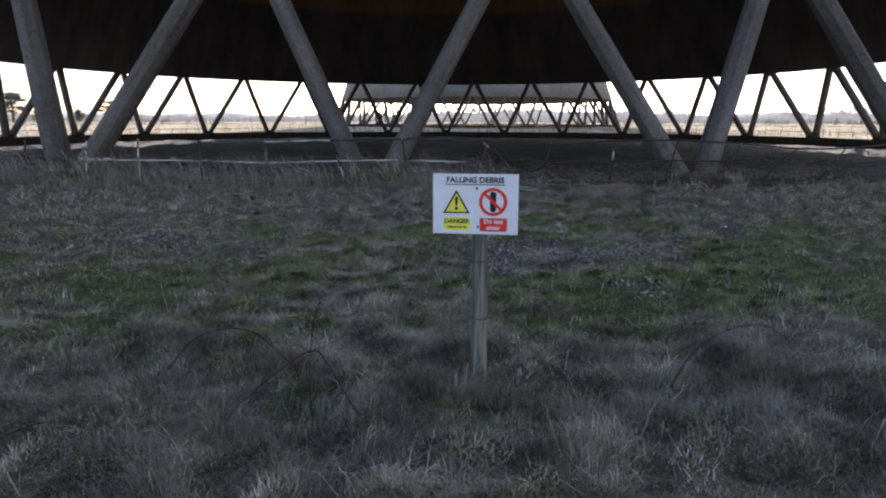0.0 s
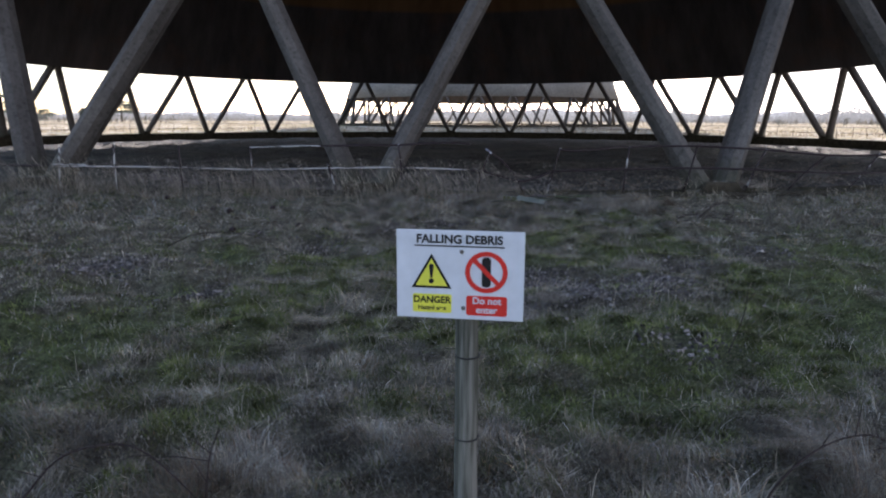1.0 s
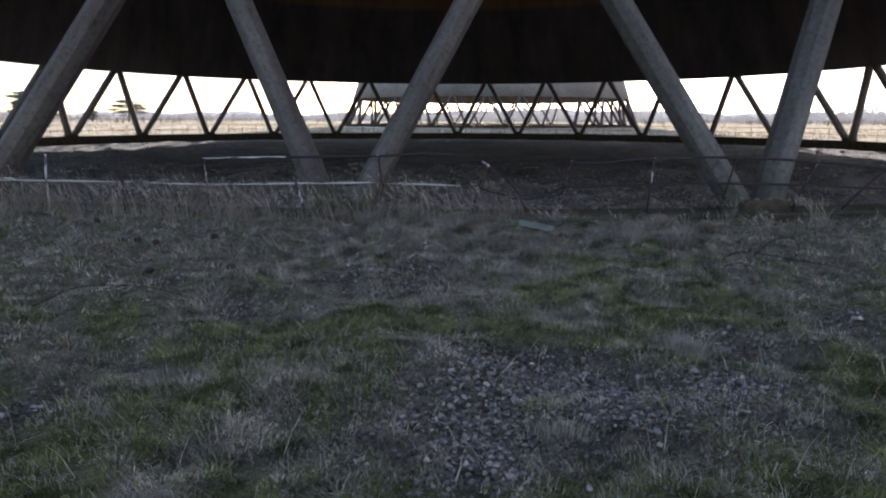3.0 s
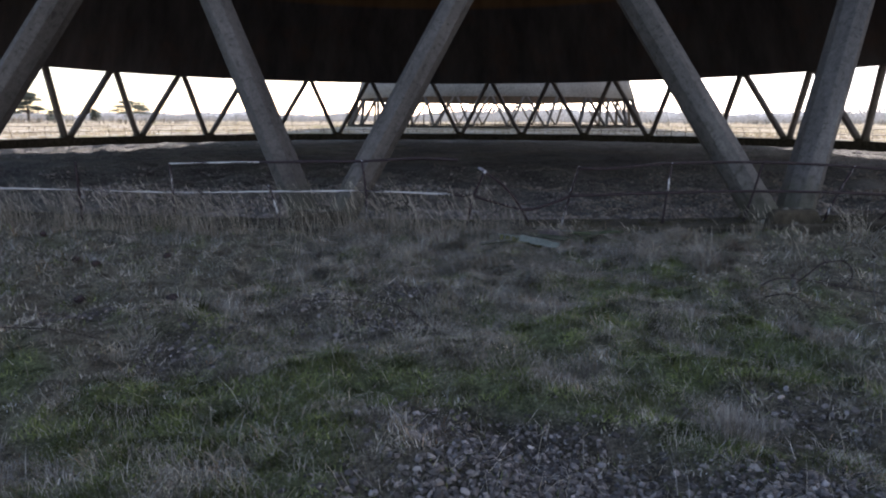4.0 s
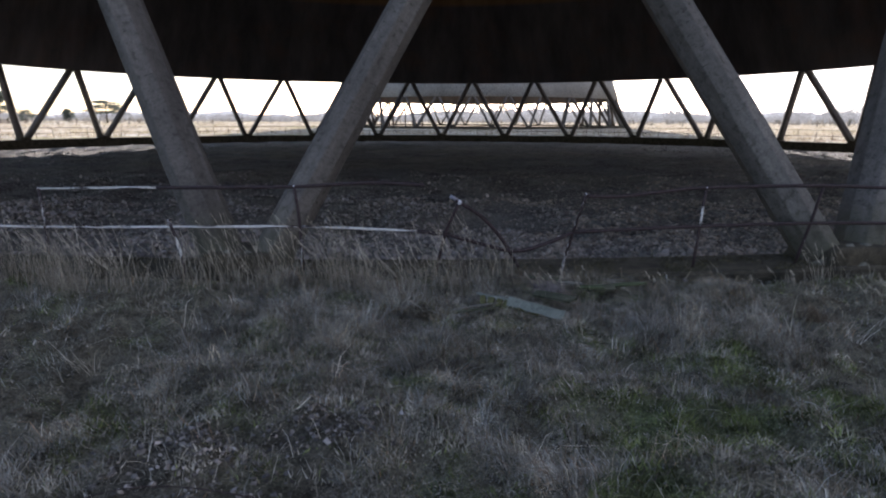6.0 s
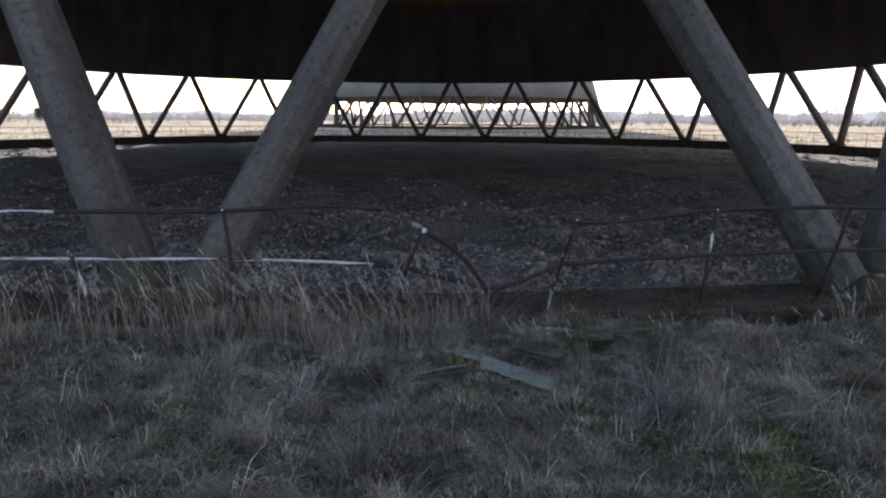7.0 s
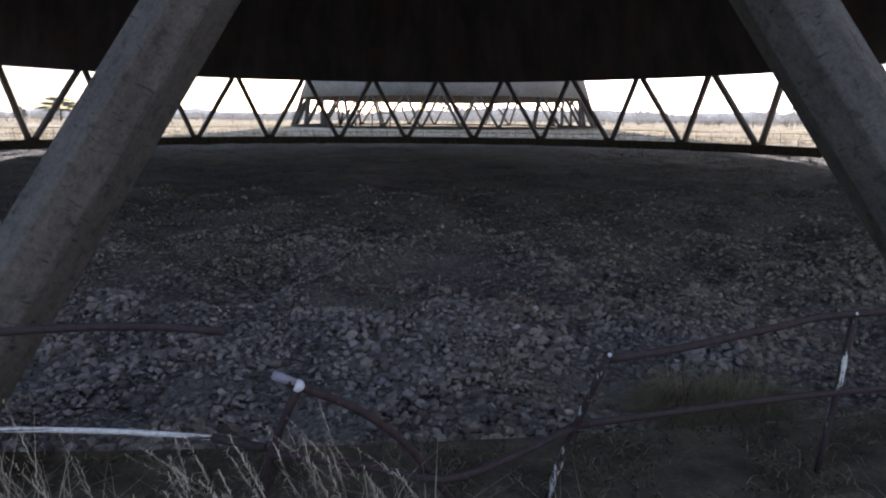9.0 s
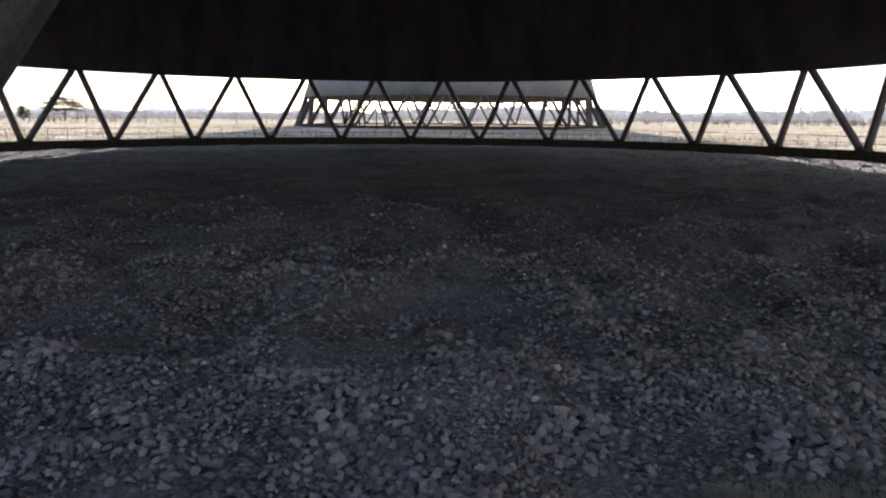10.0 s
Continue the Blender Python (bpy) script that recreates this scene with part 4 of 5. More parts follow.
# ================= grass =================
def blades(x, y, z, height, bend, width, heading, tint, droop=None):
    """Arrays of grass blades: five points and three triangles each."""
    n = len(x)
    dx, dy = np.cos(heading), np.sin(heading)
    sx, sy = -dy * width / 2, dx * width / 2
    v = np.empty((n, 5, 3), np.float32)
    mid_h, mid_b = height * 0.6, bend * 0.35
    tip_h = height * np.sqrt(np.clip(1 - 0.5 * (bend / np.maximum(height, 1e-3)) ** 2 * 0.6, 0.12, 1))
    if droop is not None:
        tip_h = height * droop
    v[:, 0] = np.stack([x - sx, y - sy, z - 0.01], -1)
    v[:, 1] = np.stack([x + sx, y + sy, z - 0.01], -1)
    v[:, 2] = np.stack([x + dx * mid_b - sx * 0.8, y + dy * mid_b - sy * 0.8, z + mid_h], -1)
    v[:, 3] = np.stack([x + dx * mid_b + sx * 0.8, y + dy * mid_b + sy * 0.8, z + mid_h], -1)
    v[:, 4] = np.stack([x + dx * bend, y + dy * bend, z + tip_h], -1)
    t = np.array([[0, 1, 3], [0, 3, 2], [2, 3, 4]])
    f = (np.arange(n)[:, None, None] * 5 + t[None]).reshape(-1, 3)
    c = np.repeat(tint, 5, axis=0)
    return v.reshape(-1, 3), f, c


def join(chunks):
    vs, fs, cs, o = [], [], [], 0
    for v, f, c in chunks:
        vs.append(v), fs.append(f + o), cs.append(c)
        o += len(v)
    return np.concatenate(vs), np.concatenate(fs), np.concatenate(cs)


LITTER = [(1.32, 12.40, 0.24), (1.52, 12.30, 0.22), (1.42, 12.52, 0.34), (1.15, 12.62, 0.22), (1.72, 12.36, 0.24), (2.2, 13.28, 0.20), (2.6, 13.38, 0.22), (1.8, 13.1, 0.26), (1.05, 12.42, 0.16), (3.30, 13.70, 0.12)]


def pressed(x, y):
    """How far things lying on the grass hold it down."""
    return np.clip(sum(np.exp(-((x - a) ** 2 + (y - b) ** 2) / r ** 2) for a, b, r in LITTER), 0, 1)


def spots(rng, y0, y1, count):
    """Places over the meadow, most of them along the trodden way."""
    y = rng.uniform(y0, y1, count)
    middle, wide = 0.1 + 0.09 * y, 0.70 * y + 0.6
    strip = np.minimum(2.5, wide)
    x = np.where(rng.uniform(0, 1, count) < 0.66, rng.uniform(-1, 1, count) * strip, rng.uniform(-1, 1, count) * wide) + middle
    return x, y, np.clip(np.abs(x - middle) - 2.3, 0, 5)


def meadow(rng, y0, y1, tufts, each, spread, thin):
    """Tufts of grass between two distances, combed in swirls; each blade leans its own way."""
    cx, cy, aside = spots(rng, y0, y1, tufts)
    n = tufts
    sx, sy = rng.normal(0, 1, (n, each)), rng.normal(0, 1, (n, each))
    size = rng.uniform(0.4, 1.6, (n, 1)) * spread
    x, y = (cx[:, None] + sx * size).ravel(), (cy[:, None] + sy * size).ravel()
    comb = np.pi + 1.5 * waves(x, y, 1.5, 47) + 0.7 * waves(x, y, 0.4, 48)
    head = np.where(rng.uniform(0, 1, n * each) < 0.62, comb, np.arctan2(sy, sx).ravel()) + rng.normal(0, 0.65, n * each)
    vigour = np.repeat(np.minimum(np.exp(rng.normal(0, 0.32, n)), 1.7), each)
    tone = np.repeat(np.exp(rng.normal(-0.08, 0.42, n)), each)
    hue = np.repeat(rng.normal(0, 1, n), each)
    aside = np.repeat(aside, each)
    keep = from_axis(x, y) > R_OUT + 0.03 + 0.24 * (x > 2.95)
    keep &= rng.uniform(0, 1, len(x)) > np.clip(1.35 * stoniness(x, y), 0, 0.96)
    keep &= rng.uniform(0, 1, len(x)) > 0.35 * pressed(x, y)
    x, y, head, vigour, tone, hue, aside = x[keep], y[keep], head[keep], vigour[keep], tone[keep], hue[keep], aside[keep]
    n = len(x)
    g = greenness(x, y)
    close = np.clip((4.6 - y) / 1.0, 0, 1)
    green = rng.uniform(0, 1, n) < np.clip(g * 0.95 - 0.08 + close * np.clip(0.10 + 0.2 * waves(x, y, 0.5, 44), 0, 0.45), 0, 0.75)
    lumps = np.clip(0.85 + 0.8 * waves(x, y, 0.55, 42), 0.18, 2.4)
    tone = tone * np.clip(0.95 + 0.30 * waves(x, y, 0.5, 43), 0.42, 1.6)
    tall = 0.025 + 0.034 * np.clip((4.6 - y) / 1.2, 0, 1) + 0.056 * np.clip((y - 9.4) / 2.2, 0, 1) + 0.018 * np.clip(waves(x, y, 2.2, 41), 0, 1.5)
    tall = tall * lumps * np.clip(0.55 + 0.45 * (y - 2.2) / 1.2, 0.5, 1) * (1 - 0.45 * np.clip(g, 0, 1)) * (1 - 0.62 * pressed(x, y)) * (1 - 0.62 * np.clip((x - 2.3) / 0.6, 0, 1) * np.exp(-((from_axis(x, y) - R_OUT) / 0.55) ** 2))
    h = tall * vigour * rng.uniform(0.4, 1.3, n)
    h = np.where(green, np.minimum(h, 0.06) * 0.8, h)
    bend = h * rng.uniform(0.6, 2.6, n)
    droop = rng.uniform(0.1, 1.0, n)
    w = rng.uniform(0.6, 1.4, n) * np.where(green, 1.25, 1.0) * thin * (1 + 0.22 * aside)
    u = rng.uniform(0, 1, (n, 1)) ** 1.6
    dead = (np.array([[0.190, 0.173, 0.146]]) * (1 - u) + np.array([[0.405, 0.372, 0.322]]) * u) * tone[:, None]
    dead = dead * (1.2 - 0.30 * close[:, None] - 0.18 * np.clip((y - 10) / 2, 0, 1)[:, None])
    dead = dead * (1 + np.clip(hue, -1.5, 1.8)[:, None] * np.array([[0.07, 0.0, -0.11]]))
    brown = rng.uniform(0, 1, n) < 0.05 + 0.22 * (hue > 0.9)
    dead = np.where(brown[:, None], dead * np.array([[0.7, 0.5, 0.4]]), dead)
    fresh = (np.array([[0.078, 0.093, 0.044]]) * (1 - u) + np.array([[0.185, 0.208, 0.105]]) * u) * tone[:, None]
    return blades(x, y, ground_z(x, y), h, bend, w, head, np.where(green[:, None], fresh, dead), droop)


def pale_tufts(rng, count, each):
    """Soft silvery tufts of fine dry grass standing out of the turf."""
    cx, cy, _ = spots(rng, 3.9, 13.6, count)
    keep = (waves(cx, cy, 1.7, 49) + 0.5 * waves(cx, cy, 0.6, 50) > rng.uniform(-0.8, 0.9, count)) & (stoniness(cx, cy) < 0.5) & (pressed(cx, cy) < 0.25) & (from_axis(cx, cy) > R_OUT + 0.3)
    cx, cy = cx[keep], cy[keep]
    n = len(cx)
    sx, sy = rng.normal(0, 1, (n, each)), rng.normal(0, 1, (n, each))
    size = rng.uniform(0.03, 0.085, (n, 1))
    x, y = (cx[:, None] + sx * size * 1.3).ravel(), (cy[:, None] + sy * size).ravel()
    h = np.repeat(rng.uniform(0.05, 0.13, n), each) * rng.uniform(0.35, 1.15, n * each) * np.exp(-0.22 * (sx ** 2 + sy ** 2)).ravel()
    head = np.where(rng.uniform(0, 1, n * each) < 0.5, np.pi, np.arctan2(sy, sx).ravel()) + rng.normal(0, 0.7, n * each)
    tint = np.array([[0.43, 0.40, 0.355]]) * np.repeat(np.exp(rng.normal(0, 0.2, n)), each)[:, None] * rng.uniform(0.6, 1.2, (n * each, 1))
    return blades(x, y, ground_z(x, y), h, h * rng.uniform(0.3, 1.5, n * each), np.full(n * each, 0.0021), head, tint, rng.uniform(0.4, 1.05, n * each))


def stray_stalks(rng, count):
    """Single broken straws lying over the turf or leaning out of it."""
    x, y, _ = spots(rng, 2.0, 14.2, count)
    keep = from_axis(x, y) > R_OUT + 0.3
    x, y = x[keep], y[keep]
    n = len(x)
    long = rng.uniform(0.08, 0.30, n)
    rise = long * rng.uniform(0.05, 0.75, n)
    tint = np.array([[0.46, 0.41, 0.34]]) * np.exp(rng.normal(-0.1, 0.35, (n, 1))) * (1 + rng.normal(0, 1, (n, 1)) * np.array([[0.05, 0.0, -0.08]]))
    return blades(x, y, ground_z(x, y) + 0.01, rise, np.sqrt(long ** 2 - rise ** 2), rng.uniform(0.0016, 0.0034, n), rng.uniform(0, 6.28, n), tint, rng.uniform(0.5, 1.3, n))


rng = np.random.RandomState(77)
v, f, c = join([stray_stalks(np.random.RandomState(78), 5200), meadow(rng, 2.0, 4.5, 9500, 19, 0.050, 0.0020), meadow(rng, 4.4, 9.2, 10500, 18, 0.05, 0.0024), meadow(rng, 9.0, 14.9, 10500, 17, 0.06, 0.0029), pale_tufts(rng, 1500, 42)])


def fuzz(rng, y0, y1, count, size):
    """The short felt of moss and rotting fibres under the grass: one triangle each."""
    x, y, aside = spots(rng, y0, y1, count)
    keep = (from_axis(x, y) > R_OUT + 0.03) & (rng.uniform(0, 1, count) > np.clip(1.2 * stoniness(x, y), 0, 0.92))
    x, y, aside = x[keep], y[keep], aside[keep]
    n = len(x)
    a, h = rng.uniform(0, 2 * np.pi, n), size * (1 + 0.15 * aside) * rng.uniform(0.4, 1.5, n) * np.clip(1 + 0.5 * waves(x, y, 0.3, 45), 0.3, 2)
    w, lean = size * rng.uniform(0.10, 0.22, n) * (1 + 0.25 * aside), h * rng.uniform(0.2, 1.6, n)
    b = a + rng.normal(0, 1.0, n)
    z = ground_z(x, y)
    v = np.stack([np.stack([x - w * np.sin(a), y + w * np.cos(a), z - 0.004], -1), np.stack([x + w * np.sin(a), y - w * np.cos(a), z - 0.004], -1), np.stack([x + lean * np.cos(b), y + lean * np.sin(b), z + h], -1)], 1)
    g = np.clip(greenness(x, y) * 1.1 + 0.14, 0, 0.9)
    green = rng.uniform(0, 1, n) < g
    u = rng.uniform(0, 1, (n, 1))
    tone = np.clip(1 + 0.42 * waves(x, y, 0.33, 46), 0.3, 1.8)[:, None]
    dead = np.array([[0.12, 0.108, 0.090]]) * (1 - u) + np.array([[0.43, 0.392, 0.340]]) * u
    moss = np.array([[0.074, 0.090, 0.034]]) * (1 - u) + np.array([[0.205, 0.228, 0.092]]) * u
    return v.reshape(-1, 3), np.arange(3 * n).reshape(-1, 3), np.repeat(np.where(green[:, None], moss, dead) * tone, 3, axis=0)


v, f, c = join([(v, f, c), fuzz(rng, 2.0, 5.0, 90000, 0.022), fuzz(rng, 4.9, 9.6, 150000, 0.024), fuzz(rng, 9.4, 14.9, 120000, 0.028)])
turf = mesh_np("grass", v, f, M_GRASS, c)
tagged(turf, "matted dead grass with mossy green patches", "grass", kind="stuff")


def reeds(rng, clumps):
    """Tall bleached grass with feathery seed heads, bent one way by the wind."""
    out = []
    for x0, y0, n, spread, tall in clumps:
        x, y = x0 + rng.normal(0, spread, n), y0 + rng.normal(0, 0.13, n)
        h = tall * rng.uniform(0.6, 1.15, n)
        head = np.pi + rng.normal(0, 0.5, n)
        bend = h * rng.uniform(0.12, 0.62, n)
        tone = rng.uniform(0.7, 1.25, (n, 1))
        tint = np.array([[0.44, 0.39, 0.325]]) * tone
        z = np.where(from_axis(x, y) > R_OUT, ground_z(x, y), 0.0)
        out.append(blades(x, y, z, h, bend, np.full(n, 0.0030), head, tint))
        # leaves at the foot
        k = n * 3
        i = rng.randint(0, n, k)
        fh = h[i] * rng.uniform(0.3, 0.75, k)
        out.append(blades(x[i] + rng.normal(0, 0.04, k), y[i] + rng.normal(0, 0.04, k), z[i], fh, fh * rng.uniform(0.3, 1.2, k), np.full(k, 0.005), rng.uniform(0, 6.28, k), tint[i] * rng.uniform(0.4, 0.95, (k, 1))))
        # plumes on the upper part of two stalks in three
        m = rng.uniform(0, 1, n) < 0.5
        tip = np.sqrt(np.clip(1 - 0.3 * (bend / h) ** 2, 0.12, 1)) * h
        for s in range(24):
            f = 0.66 + 0.36 * s / 23
            e = np.clip((f - 0.6) / 0.4, 0, 1.03)
            px = x + np.cos(head) * bend * (0.35 + 0.65 * e)
            py = y + np.sin(head) * bend * (0.35 + 0.65 * e)
            pz = z + h * 0.6 + (tip - h * 0.6) * e
            side = head + rng.normal(0, 0.9, n)
            long = rng.uniform(0.02, 0.058, n) * (1.35 - 0.8 * e)
            out.append(blades(px[m], py[m], pz[m], long[m] * rng.uniform(0.2, 0.7, m.sum()), long[m], np.full(m.sum(), 0.0032), side[m], (tint * rng.uniform(1.0, 1.5, (n, 1)))[m], rng.uniform(-0.8, 0.6, m.sum())))
    return out


clumps = []
for a in np.arange(-17, 3.2, 0.42):
    p = rim(a, 35.17 + rng.uniform(-0.2, 0.35), 0)
    strong = 0.55 + 0.45 * math.sin(2.1 * a) * math.sin(0.9 * a + 1.0)
    clumps.append((p.x, p.y, int(5 + 34 * max(0.0, strong)), 0.16, 0.60 + 0.16 * strong))
for a in np.arange(3.4, 18, 0.8):
    p = rim(a, 35.4 + rng.uniform(-0.2, 0.3), 0)
    clumps.append((p.x, p.y, rng.randint(2, 7), 0.16, rng.uniform(0.14, 0.26)))
clumps += [(6.25, 14.0, 34, 0.10, 0.46), (4.85, 13.9, 16, 0.10, 0.36), (1.95, 13.2, 18, 0.12, 0.34), (5.0, 12.9, 14, 0.12, 0.3)]
v, f, c = join(reeds(rng, clumps))
straw = mesh_np("tall_grass", v, f, M_GRASS, c)
tagged(straw, "tall bleached grass with feathery seed heads beside the pond wall", "grass", kind="stuff")


def tussock(x, y, n, spread, tall, label, base, colour=(0.31, 0.275, 0.185)):
    """A soft drooping clump of dry grass."""
    ox, oy = rng.normal(0, 1, n), rng.normal(0, 1, n)
    px, py = x + ox * spread, y + oy * spread * 0.6
    d = np.hypot(ox, oy)
    lumps = np.clip(1 + 0.4 * waves(px, py, 0.25, 64), 0.3, 1.7)
    h = tall * np.clip(1.15 - 0.33 * d, 0.2, 1.2) * rng.uniform(0.35, 1.15, n) * lumps
    lean = h * (0.25 + 0.55 * d) * rng.uniform(0.4, 1.4, n) + (0.24 if base is None else 0.0)
    u = rng.uniform(0.5, 1.25, (n, 1))
    foot = np.full(n, base) if base is not None else floor_z(px, py)
    a = blades(px, py, foot, h, lean, np.full(n, 0.0032 if base is not None else 0.0045), np.arctan2(oy, ox) + rng.normal(0, 1.1, n), np.array([colour]) * u, rng.uniform(0.35, 1.0, n) - (0.25 if base is None else 0.0))
    return tagged(mesh_np("grass_tussock", a[0], a[1], M_GRASS, a[2]), label, "grass", "grass tussocks", "stuff")


tussock(4.00, 16.85, 5200, 0.20, 0.52, "dry olive grass tussock among the rubble", None)
tussock(4.42, 16.80, 3600, 0.20, 0.42, "dry olive grass tussock among the rubble", None)
tussock(1.80, 13.20, 420, 0.07, 0.20, "bleached grey tuft of dry stalks by the slats", 0.0, (0.30, 0.265, 0.26))
tussock(2.0, 7.62, 420, 0.10, 0.13, "silvery dry grass tuft beside the gravel", 0.0, (0.34, 0.31, 0.28))
tussock(0.95, 6.35, 300, 0.10, 0.10, "silvery dry grass tuft beside the gravel", 0.0, (0.34, 0.31, 0.28))
tussock(2.30, 13.78, 260, 0.18, 0.20, "dry straw tuft at the foot of the pond wall", 0.0, (0.20, 0.175, 0.13))
tussock(3.00, 13.62, 220, 0.22, 0.12, "dry straw tuft at the foot of the pond wall", 0.0, (0.19, 0.17, 0.12))
tussock(5.3, 16.4, 700, 0.2, 0.2, "dry olive grass tussock among the rubble", None)

BROWN, STRAW, GREY = (0.19, 0.150, 0.115), (0.33, 0.30, 0.245), (0.28, 0.268, 0.245)
for x, y, n, spread, tall, colour, label in (
        (3.88, 12.25, 420, 0.07, 0.34, BROWN, "brown upright grass tussock near the pond wall"),
        (-0.14, 3.06, 480, 0.12, 0.26, BROWN, "brown drooping grass tussock by the sign post"),
        (0.08, 2.98, 380, 0.10, 0.24, STRAW, "straw-coloured grass tussock by the sign post"),
        (0.34, 2.97, 520, 0.13, 0.27, BROWN, "brown drooping grass tussock by the sign post"),
        (0.60, 2.90, 380, 0.13, 0.19, STRAW, "straw-coloured dry grass tussock"),
        (1.74, 3.34, 700, 0.22, 0.20, BROWN, "dark brown matted grass tussock"),
        (1.40, 2.75, 360, 0.14, 0.17, GREY, "grey matted grass tussock"),
        (0.98, 2.80, 360, 0.14, 0.17, GREY, "grey matted grass tussock"),
        (0.95, 3.42, 260, 0.10, 0.16, STRAW, "straw-coloured dry grass tussock"),
        (-0.56, 2.80, 420, 0.16, 0.17, GREY, "grey matted grass tussock"),
        (-1.20, 2.98, 480, 0.16, 0.18, GREY, "grey matted grass tussock"),
        (-1.50, 2.72, 380, 0.14, 0.16, BROWN, "brown drooping grass tussock"),
        (-1.75, 3.35, 320, 0.13, 0.15, STRAW, "straw-coloured dry grass tussock"),
        (-0.85, 3.45, 300, 0.12, 0.14, BROWN, "brown drooping grass tussock")):
    tussock(x, y, int(1.3 * n), 1.15 * spread, 0.58 * tall, label, float(ground_z(x, y)), colour)


def wall_litter(rng, n):
    """Moss, straw and grit lying on top of the pond wall."""
    a, r = np.radians(rng.uniform(-18, 18, n)), rng.uniform(R_IN + 0.04, R_OUT - 0.03, n)
    x, y = CX + r * np.sin(a), CY - r * np.cos(a)
    keep = waves(x, y, 0.8, 61) + 0.5 * waves(x, y, 0.25, 62) > rng.uniform(-0.6, 0.8, n)
    x, y = x[keep], y[keep]
    n = len(x)
    straw = rng.uniform(0, 1, n) < 0.2
    u = rng.uniform(0.4, 1.2, (n, 1))
    tint = np.where(straw[:, None], np.array([[0.24, 0.21, 0.16]]), np.array([[0.075, 0.068, 0.036]])) * u
    h = np.where(straw, rng.uniform(0.01, 0.06, n), rng.uniform(0.008, 0.026, n))
    bend = np.where(straw, rng.uniform(0.05, 0.16, n), rng.uniform(0.005, 0.03, n))
    return blades(x, y, np.zeros(n), h, bend, np.where(straw, 0.004, 0.010), rng.uniform(0, 6.28, n), tint)


v, f, c = wall_litter(np.random.RandomState(88), 32000)
tagged(mesh_np("moss", v, f, M_GRASS, c), "thin moss and dry straw on the pond wall", "moss", kind="stuff")

# ================= stones =================
T = (1 + 5 ** 0.5) / 2
ICO_V = np.array([(-1, T, 0), (1, T, 0), (-1, -T, 0), (1, -T, 0), (0, -1, T), (0, 1, T), (0, -1, -T), (0, 1, -T), (T, 0, -1), (T, 0, 1), (-T, 0, -1), (-T, 0, 1)]) / math.sqrt(1 + T * T)
ICO_F = np.array([(0, 11, 5), (0, 5, 1), (0, 1, 7), (0, 7, 10), (0, 10, 11), (1, 5, 9), (5, 11, 4), (11, 10, 2), (10, 7, 6), (7, 1, 8), (3, 9, 4), (3, 4, 2), (3, 2, 6), (3, 6, 8), (3, 8, 9), (4, 9, 5), (2, 4, 11), (6, 2, 10), (8, 6, 7), (9, 8, 1)])
CUBE_V = np.array([(a, b, c) for a in (-1, 1) for b in (-1, 1) for c in (-1, 1)]) * 0.66
CUBE_F = np.array([(0, 1, 3), (0, 3, 2), (4, 6, 7), (4, 7, 5), (0, 4, 5), (0, 5, 1), (2, 3, 7), (2, 7, 6), (0, 2, 6), (0, 6, 4), (1, 5, 7), (1, 7, 3)])


def turns(rng, n):
    q = rng.normal(0, 1, (n, 4))
    q /= np.linalg.norm(q, axis=1, keepdims=True)
    w, x, y, z = q.T
    return np.stack([np.stack([1 - 2 * (y * y + z * z), 2 * (x * y - w * z), 2 * (x * z + w * y)], -1),
                     np.stack([2 * (x * y + w * z), 1 - 2 * (x * x + z * z), 2 * (y * z - w * x)], -1),
                     np.stack([2 * (x * z - w * y), 2 * (y * z + w * x), 1 - 2 * (x * x + y * y)], -1)], -2)


def stone_heap(rng, x, y, z, size, shape, tint):
    """Angular broken stones, each its own shape and turn."""
    V, F = shape
    n = len(x)
    v = V[None] * rng.uniform(0.5, 1.35, (n, len(V), 1)) * rng.uniform(0.55, 1.3, (n, 1, 3))
    v = np.einsum("nij,nkj->nki", turns(rng, n), v) * size[:, None, None]
    v[:, :, 2] *= 0.8
    v += np.stack([x, y, z], -1)[:, None]
    f = (np.arange(n)[:, None, None] * len(V) + F[None]).reshape(-1, 3)
    return v.reshape(-1, 3), f, np.repeat(tint, len(V), axis=0)


def stone_tint(rng, n, dark=1.0):
    u = rng.uniform(0, 1, (n, 1)) ** 1.3
    t = np.array([[0.095, 0.084, 0.081]]) * (1 - u) + np.array([[0.295, 0.262, 0.252]]) * u
    warm = rng.uniform(0, 1, (n, 1))
    t = t * (1 + (warm - 0.5) * np.array([[0.10, 0.0, -0.12]]))
    return t * dark * np.where(rng.uniform(0, 1, (n, 1)) < 0.02, 1.7, 1.0)


def dusty(x, y):
    """Where fine dust covers the stones."""
    return np.clip(0.28 - 0.50 * ridges(x, y) + 0.35 * waves(x, y, 1.9, 51) + 0.2 * waves(x, y, 0.7, 52) + 0.7 * np.exp(-((x - 1.8) / 1.1) ** 2 - ((y - 21.0) / 0.8) ** 2), 0, 1)


def warm_tint(x, y):
    """Warmer tint for the stones in broad patches, stronger towards +x."""
    m = np.clip(0.5 + 0.16 * (x - 2.5) + 0.3 * waves(x, y, 3.0, 54), 0, 1)[:, None]
    return 1 + m * np.array([[0.07, 0.01, -0.10]])


def scatter(rng, count, y0, y1, dust):
    y = rng.uniform(y0, y1, count)
    x = 1.0 + rng.uniform(-1, 1, count) * (0.74 * (y - 9.0) + 1.5)
    keep = (from_axis(x, y) < R_IN - 0.04) & (rng.uniform(0, 1, count) > dust * dusty(x, y))
    return x[keep], y[keep]


